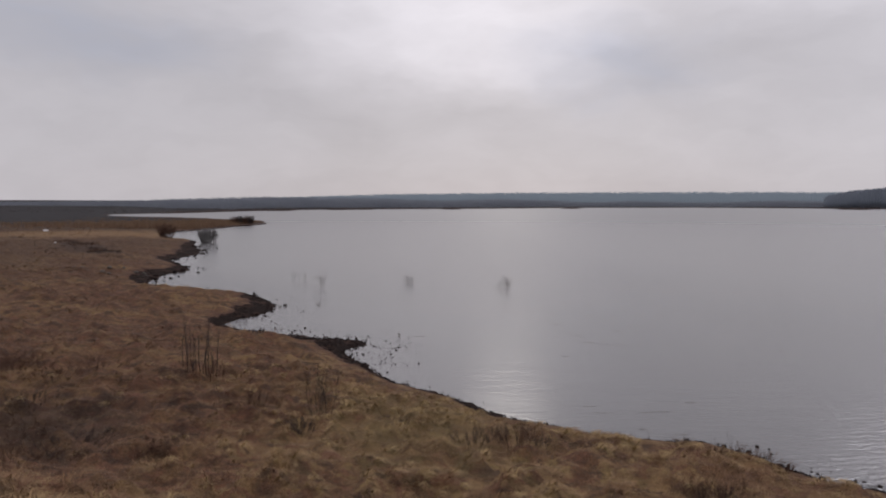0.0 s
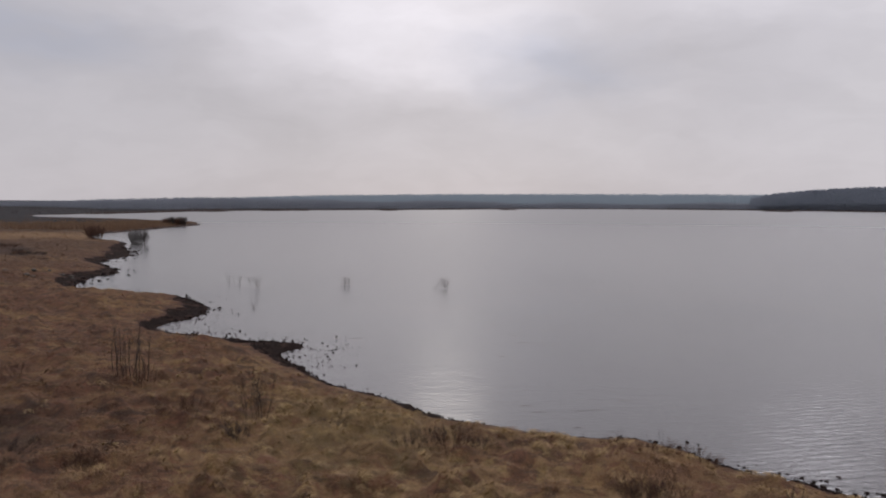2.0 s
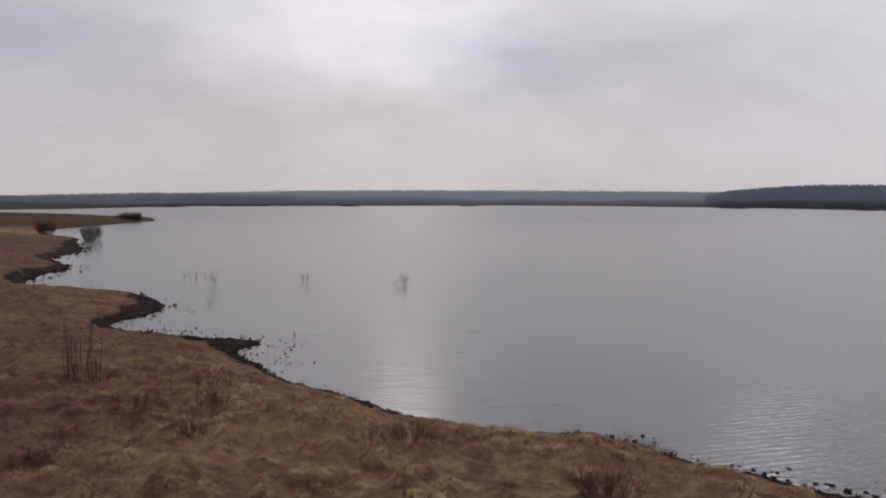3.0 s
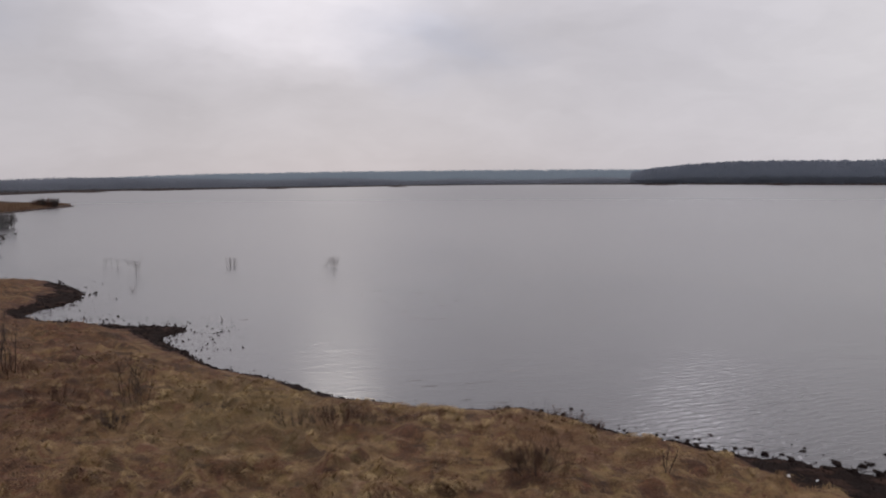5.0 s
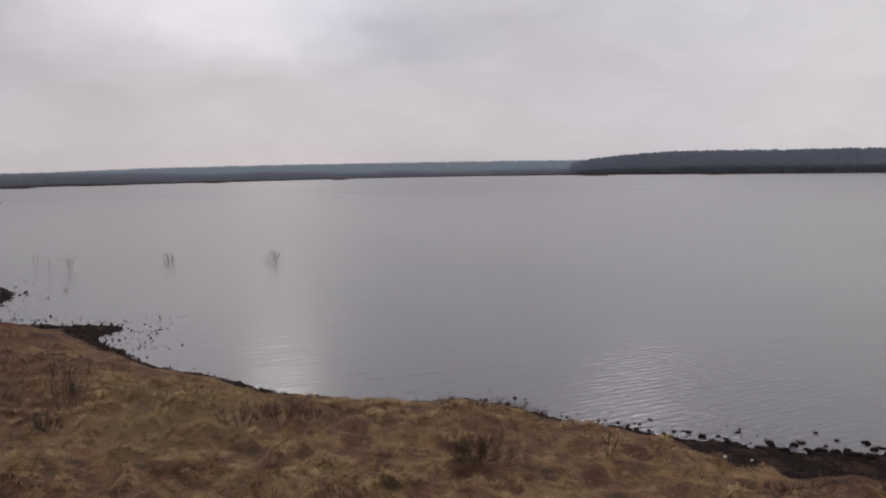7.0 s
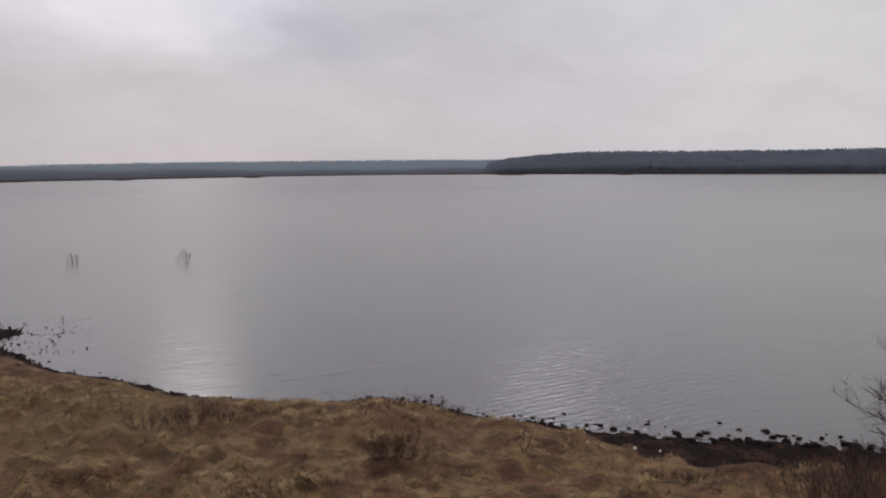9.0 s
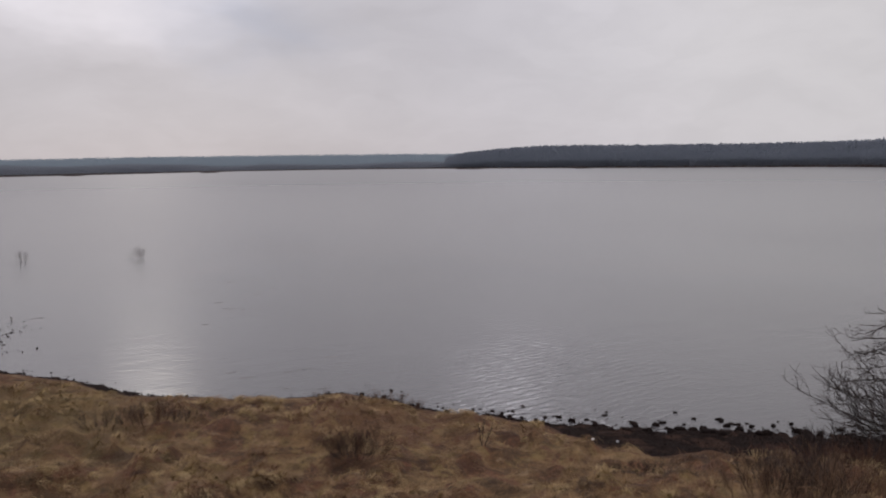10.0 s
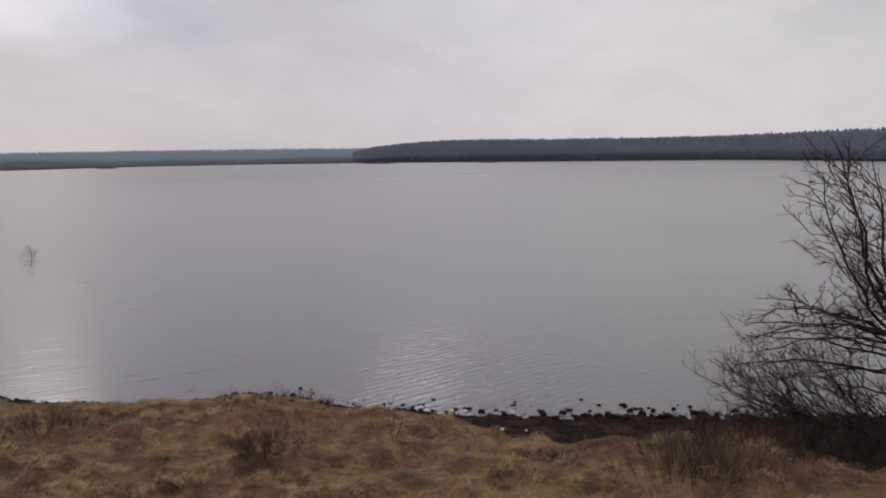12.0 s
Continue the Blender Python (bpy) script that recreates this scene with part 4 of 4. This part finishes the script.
for k, (x, y) in enumerate(((5.95, 17.75), (6.35, 18.0), (6.75, 18.05), (7.1, 17.6), (7.35, 17.1), (5.5, 18.2))):
    shrub(x, y, "dead_weeds", "low rusty dead weeds along the water's edge", 0.26, 0.8, 26, M_RUST_TWIG, 220 + k, 8, 0.5, 1, 0.0028, 0.0018, 0.9)
shrub(-12.46, 23.09, "bramble", "dark leafless thicket on the slope", 0.5, 2.4, 40, M_RUST_TWIG, 23, 14, 0.5, 1, 0.004, 0.0025, 1.3)
shrub(-13.36, 24.17, "bramble", "dark leafless thicket on the slope", 0.5, 2.2, 36, M_RUST_TWIG, 24, 14, 0.5, 1, 0.004, 0.0025, 1.3)
shrub(-8.65, 14.71, "bramble", "low rusty brush on the slope", 0.35, 1.6, 26, M_RUST_TWIG, 25, 10, 0.5, 1, 0.004, 0.003, 1.1)
shrub(-5.66, 15.34, "bramble", "low dark brush on the slope", 0.28, 1.2, 24, M_RUST_TWIG, 26, 10, 0.5, 1, 0.004, 0.003, 1.1)

for k, (a, d) in enumerate(((27.5, 22), (26.0, 24.5), (28.5, 19), (25.5, 17.5), (29.0, 15.5), (23.5, 25.5))):     # dark scrub on the slope to the west
    x, y = polar(a, d)
    shrub(x, y, "bramble", "dark leafless scrub on the slope", 0.34, 2.2, 36, M_RUST_TWIG if k % 3 else M_TWIG, 120 + k, 14, 0.5, 1, 0.003, 0.0018, 1.5)

for k, (x, y, h, w) in enumerate(((12.64, 9.83, 0.4, 1.7), (13.63, 9.72, 0.5, 1.8), (14.42, 9.12, 0.5, 1.8), (13.23, 8.74, 0.45, 1.7), (14.22, 8.14, 0.5, 1.7),
                                  (11.85, 9.73, 0.35, 1.5), (15.40, 8.62, 0.5, 1.7))):
    shrub(x, y, "bramble", "dark tangled brush between the grass and black shore", h * 0.85, w, 34, M_TWIG if k % 5 else M_RUST_TWIG, 140 + k, 12, 0.5, 1, 0.0045, 0.0032, 1.2)
for k, (x, y, h, w) in enumerate(((11.9, 11.6, 0.14, 0.9), (12.5, 11.4, 0.16, 1.1), (13.1, 11.0, 0.18, 1.2), (12.6, 10.6, 0.22, 1.3), (13.4, 10.4, 0.22, 1.3), (12.0, 10.3, 0.25, 1.2),
                                  (12.7, 9.3, 0.35, 1.4), (12.1, 8.9, 0.4, 1.3), (14.2, 10.6, 0.2, 1.2))):
    shrub(x, y, "dead_weeds", "low rusty dead weeds creeping onto the black shore", h, w, 30, M_RUST_TWIG, 260 + k, 12, 0.5, 1, 0.0028, 0.0018, 1.2)
brng = random.Random(5)
for x, y, b, L in ((9.4, 8.2, 209, 0.80), (10.95, 7.6, 120, 0.5)):
    g = Growth()
    g.tube(*guided(brng, (0, 0, -0.05), b, 92, -30, L, 0.016, 0.007, 9, 3), 5)
    bent = tagged(new("bent_reed", g.mesh("bent_reed", M_REED)), "single pale dead reed stalk bent over in the weeds", "reed")
    bent.location = (x, y, ground_z(x, y))

# ---- round the bay
shrub(-42.0, 121.8, "round_bush", "rounded brown leafless bush on the field edge", 2.1, 2.6, 64, M_RUST_TWIG, 40, 20, 0.25, 1, 0.020, 0.012, 0.45)
for k, (x, y) in enumerate(((-44.4, 95.5), (-42.4, 92.5), (-40.2, 89.5), (-37.9, 86.3), (-35.8, 83.0), (-33.6, 79.5), (-31.5, 75.6))):
    shrub(x, y, "bramble", "dark low scrub on the field", 0.32, 4.2, 40, M_TWIG if k % 2 else M_RUST_TWIG, 41 + k, 14, 0.7, 1, 0.010, 0.006, 2.2)
shrub(-34.9, 118.3, "willow_bush", "pale grey willow bush standing in the water", 2.1, 2.2, 44, M_PALE_TWIG, 50, 14, 0.3, 1, 0.042, 0.022, 0.42, z=0.0)
shrub(-34.1, 118.8, "willow_bush", "grey willow bush standing in the water", 2.0, 1.4, 14, M_TWIG, 51, 9, 0.3, 1, 0.03, 0.018, 0.35, z=0.0)
for k, (x, y, h) in enumerate(((-50.6, 210.5, 2.3), (-51.8, 209.8, 2.2), (-53.0, 209.0, 2.2), (-54.2, 208.4, 2.0))):
    shrub(x, y, "spit_bush", "dark brown leafless bush on the reed spit", h, 2.0, 34, M_RUST_TWIG if k % 2 else M_TWIG, 60 + k, 14, 0.3, 1, 0.035, 0.022, 0.35, z=0.1)

# ---- drowned saplings in the lake
for k, (x, y, h, n, splay, mat) in enumerate(((-10.63, 60.8, 0.95, 3, 0.14, M_DROWNED), (-11.6, 62.5, 0.75, 3, 0.6, M_PALE_TWIG), (-8.68, 56.9, 1.15, 7, 0.5, M_DROWNED),
                                              (-2.56, 59.0, 0.75, 12, 0.32, M_DROWNED), (4.55, 56.7, 0.85, 12, 0.35, M_DROWNED), (4.0, 57.2, 0.6, 3, 0.2, M_PALE_TWIG),
                                              (1.64, 37.4, 0.05, 3, 0.5, M_PALE_TWIG), (-2.0, 35.9, 0.25, 3, 0.6, M_DROWNED), (-7.25, 46.6, 0.35, 3, 0.3, M_DROWNED))):
    shrub(x, y, "drowned_sapling", "thin leafless sapling standing in the flooded lake", h + 0.15, 0.6, n, mat, 70 + k, 13, 0.34, 1, 0.006, 0.0030, splay, sink=0.2, z=0.0, category="sapling")


# ---------------------------------------------------------------- peat tussocks at the water's edge


def tussock(seed, r):
    """A black peat hump with ragged dead blades."""
    rng = random.Random(seed)
    v, f, n = [], [], 9
    rings = 4
    lobes = [rng.uniform(0.45, 1.35) for _ in range(n)]
    for k in range(rings):
        t = k / rings
        for s in range(n):
            a = 2 * math.pi * s / n
            q = r * math.cos(t * math.pi / 2) ** 0.6 * lobes[s] * rng.uniform(0.9, 1.1)
            v.append((math.cos(a) * q, math.sin(a) * q, r * (1.0 * math.sin(t * math.pi / 2) - 0.25) * rng.uniform(0.9, 1.1)))
    v.append((0, 0, r * 0.8))
    for k in range(rings - 1):
        f += [(k * n + s, k * n + (s + 1) % n, (k + 1) * n + (s + 1) % n, (k + 1) * n + s) for s in range(n)]
    f += [((rings - 1) * n + s, (rings - 1) * n + (s + 1) % n, len(v) - 1) for s in range(n)]
    ob = new("tussock", mesh_of("tussock", v, f, M_PEAT, True))
    tagged(ob, "black peat tussock with ragged dead sedge at the shore", "tussock", "peat tussocks along the shore")
    v, f = [], []
    for k in range(34):
        a, q = rng.uniform(0, 6.28), rng.random() * r * 0.9
        p = Vector((math.cos(a) * q, math.sin(a) * q, r * 0.35))
        d = Vector((math.cos(a) * rng.uniform(0.3, 1.1), math.sin(a) * rng.uniform(0.3, 1.1), rng.uniform(0.3, 1.0))) * r * rng.uniform(0.6, 1.3)
        w = Vector((-math.sin(a), math.cos(a), 0)) * 0.018
        b = len(v)
        v += [tuple(p - w), tuple(p + w), tuple(p + d * 0.6 + w), tuple(p + d * 0.6 - w), tuple(p + d + Vector((0, 0, -0.3 * r)))]
        f += [(b, b + 1, b + 2, b + 3), (b + 3, b + 2, b + 4)]
    part("sedge_tuft", mesh_of("sedge_tuft", v, f, M_DARK_REED), ob, "dark dead sedge blades")
    return ob


def make_tussocks():
    rng = random.Random(21)
    gen = np.random.default_rng(21)
    kinds = [tussock(k, 0.5) for k in range(6)]
    spots = []
    # stretches of shore: centre, reach, how many, nearest and farthest offset from the waterline, size
    for cx, cy, reach, count, s0, s1, lo, hi in ((11.4, 14.3, 2.6, 64, -1.3, 0.3, 0.02, 0.105), (14.6, 12.2, 2.2, 26, -0.9, 0.3, 0.03, 0.11), (8.0, 18.2, 2.4, 62, -0.9, 0.25, 0.025, 0.075),
                                                 (4.2, 20.7, 3.5, 20, -0.3, 0.15, 0.02, 0.05), (-0.5, 25.6, 4.0, 16, -0.6, 0.15, 0.015, 0.05), (-3.0, 33.2, 2.8, 70, -2.8, 0.2, 0.02, 0.065),
                                                 (-7.5, 38.2, 3.4, 60, -2.6, 0.2, 0.025, 0.075), (-10.5, 46.6, 6.0, 30, -0.8, 0.4, 0.05, 0.13), (-18, 56.5, 6.0, 24, -1.2, 0.3, 0.05, 0.13),
                                                 (-23, 69.5, 8.0, 24, -1.4, 0.4, 0.08, 0.2), (-29, 96, 14.0, 30, -3.0, 0.6, 0.12, 0.3)):
        x, y = cx + gen.uniform(-reach, reach, 2500), cy + gen.uniform(-reach, reach, 2500)
        z, wet, marsh, s = terrain(x, y)
        ok = np.flatnonzero((s > s0) & (s < s1) & (gen.random(2500) > 0.75 * np.clip(-s / abs(s0), 0, 1)))[:count]
        for i in ok:
            size = rng.uniform(lo, hi) * (1.0 if s[i] > -0.3 else 0.75)
            spots.append((x[i], y[i], max(z[i], -0.25 * size), size))
    rest = []
    for k, (x, y, z, size) in enumerate(spots):
        m = pose(x, y, z, rng.uniform(-8, 8), rng.uniform(-8, 8), rng.uniform(0, 360)) @ Matrix.Diagonal((2 * size * rng.uniform(0.8, 1.4), 2 * size * rng.uniform(0.8, 1.4), 2 * size * rng.uniform(0.6, 1.5), 1))
        if k < len(kinds):
            kinds[k].matrix_basis = m
        elif k < 290:
            copy_thing(kinds[k % len(kinds)], m).matrix_basis = m
        else:
            rest.append((k % len(kinds), m))
    v, f = [], []
    for k, m in rest:
        me, b = kinds[k].data, len(v)
        v += [tuple(m @ p.co) for p in me.vertices]
        f += [tuple(b + i for i in g.vertices) for g in me.polygons]
    tagged(new("peat_hummocks", mesh_of("peat_hummocks", v, f, M_PEAT, True)), "black peat hummocks along the bay", "tussock", kind="stuff")


make_tussocks()


def make_peat_crumbs():
    """Small lumps and roots that litter the bare black shore."""
    gen = np.random.default_rng(5)
    a, r = np.radians(gen.uniform(-66, 28, 90000)), np.exp(gen.uniform(math.log(13), math.log(120), 90000))
    x, y = -np.sin(a) * r, np.cos(a) * r
    z, wet, marsh, s = terrain(x, y)
    ok = np.flatnonzero((wet > 0.35) & (s > -0.15) & (s < 6))[:9000]
    shoal = np.flatnonzero((s < -0.15) & (s > -2.2) & (a > 0.02) & (fbm(x * 0.5, y * 0.5, 7) > 0.55))[:100]        # lumps awash in the coves
    ok = np.concatenate([ok, shoal])
    n = len(ok)
    x, y, z = x[ok], y[ok], np.maximum(z[ok], 0.0)
    size = gen.uniform(0.012, 0.045, n) * np.clip(np.hypot(x, y) / 22, 0.8, 1.6)
    size[-len(shoal):] *= 0.85
    ring = gen.uniform(0.6, 1.3, (n, 5)) * size[:, None]
    t = np.arange(5) * 2 * math.pi / 5 + gen.uniform(0, 6, (n, 1))
    foot = np.stack([x[:, None] + np.cos(t) * ring, y[:, None] + np.sin(t) * ring, np.repeat(z[:, None] - 0.02, 5, 1)], -1)
    top = np.stack([x + gen.normal(0, 0.3, n) * size, y + gen.normal(0, 0.3, n) * size, z + size * gen.uniform(0.5, 1.5, n)], -1)[:, None]
    co = np.concatenate([foot, top], 1).reshape(-1, 3)
    b = (np.arange(n) * 6)[:, None]
    tri = np.concatenate([b + [[k, (k + 1) % 5, 5]] for k in range(5)], 0)
    tagged(new("peat_lumps", mesh_np("peat_lumps", co, tri, M_PEAT)), "black peat lumps and roots along the shore", "peat", kind="stuff")


make_peat_crumbs()


def make_water_plants():
    """Thin dead stems that stand in the shallows."""
    rng = random.Random(31)
    spots = []
    for cx, cy, reach, count, s0 in ((-2.8, 34.2, 2.6, 60, -3.2), (8.0, 18.4, 2.4, 60, -1.2), (-7.0, 39.5, 3.2, 70, -3.0), (14.2, 13.6, 2.0, 24, -1.0), (5.0, 20.8, 3.0, 40, -0.8), (-29, 98, 10, 80, -4)):
        n = 0
        while n < count:
            x, y = cx + rng.uniform(-reach, reach), cy + rng.uniform(-reach, reach)
            if s0 < float(inland(x, y)[0]) < 0.1:
                spots.append((x, y, -0.1, 0.1 + rng.uniform(0.06, 0.34) ** 1.2, 0.008 if cy < 60 else 0.03))
                n += 1
    reed_bed("sedge_stems", "thin dead sedge stems standing in shallow water", M_DARK_REED, spots, 2, 0.12)


make_water_plants()


def weed_and_ripples(name, patches):
    """Thin ragged mats for dead weed and ripple marks on the water: x, y, length, width."""
    rng = random.Random(8)
    v, f = [], []
    for x, y, L, w in patches:
        turn = rng.uniform(-0.15, 0.15)
        for k in range(max(3, int(L / 0.12))):
            t = rng.uniform(-0.5, 0.5)
            cx, cy = x + t * L * math.cos(turn), y + t * L * math.sin(turn) + rng.gauss(0, w * 0.3)
            b, n = len(v), 6
            rx, ry = rng.uniform(0.08, 0.24), rng.uniform(0.010, 0.022) + w * 0.06
            for s in range(n):
                a = 2 * math.pi * s / n
                q = rng.uniform(0.6, 1.2)
                v.append((cx + math.cos(a) * rx * q, cy + math.sin(a) * ry * q, 0.002))
            v.append((cx, cy, rng.uniform(0.005, 0.012)))
            f += [(b + s, b + (s + 1) % n, b + n) for s in range(n)]
    tagged(new(name, mesh_of(name, v, f, M_DROWNED)), "scattered dull weed and ripple marks on the lake", "weed", kind="stuff")


# dark ripple marks imitated as short mats among the weed
MORE_STREAKS = [(5.66, 39.5, 0.35, 0.02), (6.1, 34.4, 0.4, 0.02), (9.26, 39.0, 0.4, 0.02), (7.58, 34.0, 0.25, 0.02), (5.4, 21.1, 0.25, 0.01), (6.2, 20.6, 0.2, 0.01), (4.3, 23.5, 0.2, 0.01), (16.0, 47.7, 0.4, 0.1),
             (7.8, 42.3, 0.5, 0.02), (9.0, 42.5, 0.3, 0.02), (11.6, 42.5, 0.6, 0.03), (8.2, 37.6, 0.3, 0.02), (6.9, 34.0, 0.3, 0.02), (6.6, 53.0, 0.9, 0.05), (9.1, 54.5, 0.4, 0.1), (15.0, 54.0, 0.4, 0.1)]
wrng = random.Random(12)
MORE_STREAKS += [(wrng.uniform(3, 15), wrng.uniform(31, 56), wrng.uniform(0.12, 0.3), 0.02) for _ in range(9)]
weed_and_ripples("weed_and_ripples", [(-0.66, 68.1, 0.4, 0.2), (5.8, 43.6, 0.4, 0.1), (6.3, 22.9, 0.35, 0.01), (5.75, 22.8, 0.25, 0.01), (4.6, 22.75, 0.25, 0.01), (-1.1, 35.9, 0.4, 0.2), (6.07, 36.1, 0.4, 0.1),
                                (7.49, 24.0, 0.3, 0.03), (7.57, 53.9, 0.4, 0.2), (13.5, 52.8, 0.4, 0.2), (24.7, 37.5, 0.5, 0.2), (-14, 63, 0.6, 0.3), *MORE_STREAKS])
weed_and_ripples("weed_and_ripples", [(-37.8, 196, 8.0, 1.5), (-33.5, 129, 4.5, 0.8), (-31.2, 131, 2.5, 0.5), (-27, 88, 1.8, 0.5)])


# ---------------------------------------------------------------- loose things on the ground


def stone(x, y, size, seed):
    rng = random.Random(seed)
    bm = bmesh.new()
    bmesh.ops.create_icosphere(bm, subdivisions=2, radius=size)
    for p in bm.verts:
        k = 1 + 0.35 * (noise.noise(p.co / size * 0.9 + Vector((seed * 3.1, 0, 0))))
        p.co = Vector((p.co.x * k * 1.2, p.co.y * k, p.co.z * k * 0.7))
    me = bpy.data.meshes.new("stone")
    bm.to_mesh(me)
    bm.free()
    me.materials.append(M_STONE)
    ob = tagged(new("stone", me), "rough grey-brown field stone half sunk in grass", "stone", "field stones")
    ob.matrix_basis = pose(x, y, ground_z(x, y) + size * 0.15, 0, 0, rng.uniform(0, 360))


srng = random.Random(3)
for k in range(14):
    stone(-26.6 + srng.gauss(0, 1.5), 63.6 + srng.gauss(0, 2.2), srng.uniform(0.08, 0.2), k)


def litter(x, y, name, label, size, seed):
    """A crumpled scrap of white plastic."""
    bm = bmesh.new()
    bmesh.ops.create_icosphere(bm, subdivisions=3, radius=1.0)
    for p in bm.verts:
        k = 1 + 0.45 * noise.noise(p.co * 2.1 + Vector((seed * 5.3, 1, 2))) + 0.15 * noise.noise(p.co * 6.0)
        p.co = Vector((p.co.x * k * size[0], p.co.y * k * size[1], p.co.z * k * size[2]))
    me = bpy.data.meshes.new(name)
    bm.to_mesh(me)
    bm.free()
    me.materials.append(M_WHITE)
    ob = tagged(new(name, me), label, "litter", "white litter")
    ob.location = (x, y, ground_z(x, y) + size[2] * 0.6)


litter(10.0, 13.65, "plastic_bag", "crumpled white plastic bag on black peat", (0.038, 0.03, 0.03), 1)
litter(10.3, 13.2, "plastic_scrap", "small white plastic scrap on black peat", (0.026, 0.022, 0.022), 2)
litter(-74.3, 150.0, "white_sheet", "crumpled white sheet lying on the far field", (0.5, 0.3, 0.2), 4)
litter(-45.8, 94.7, "plastic_scrap", "white plastic scrap on the field", (0.11, 0.09, 0.08), 5)
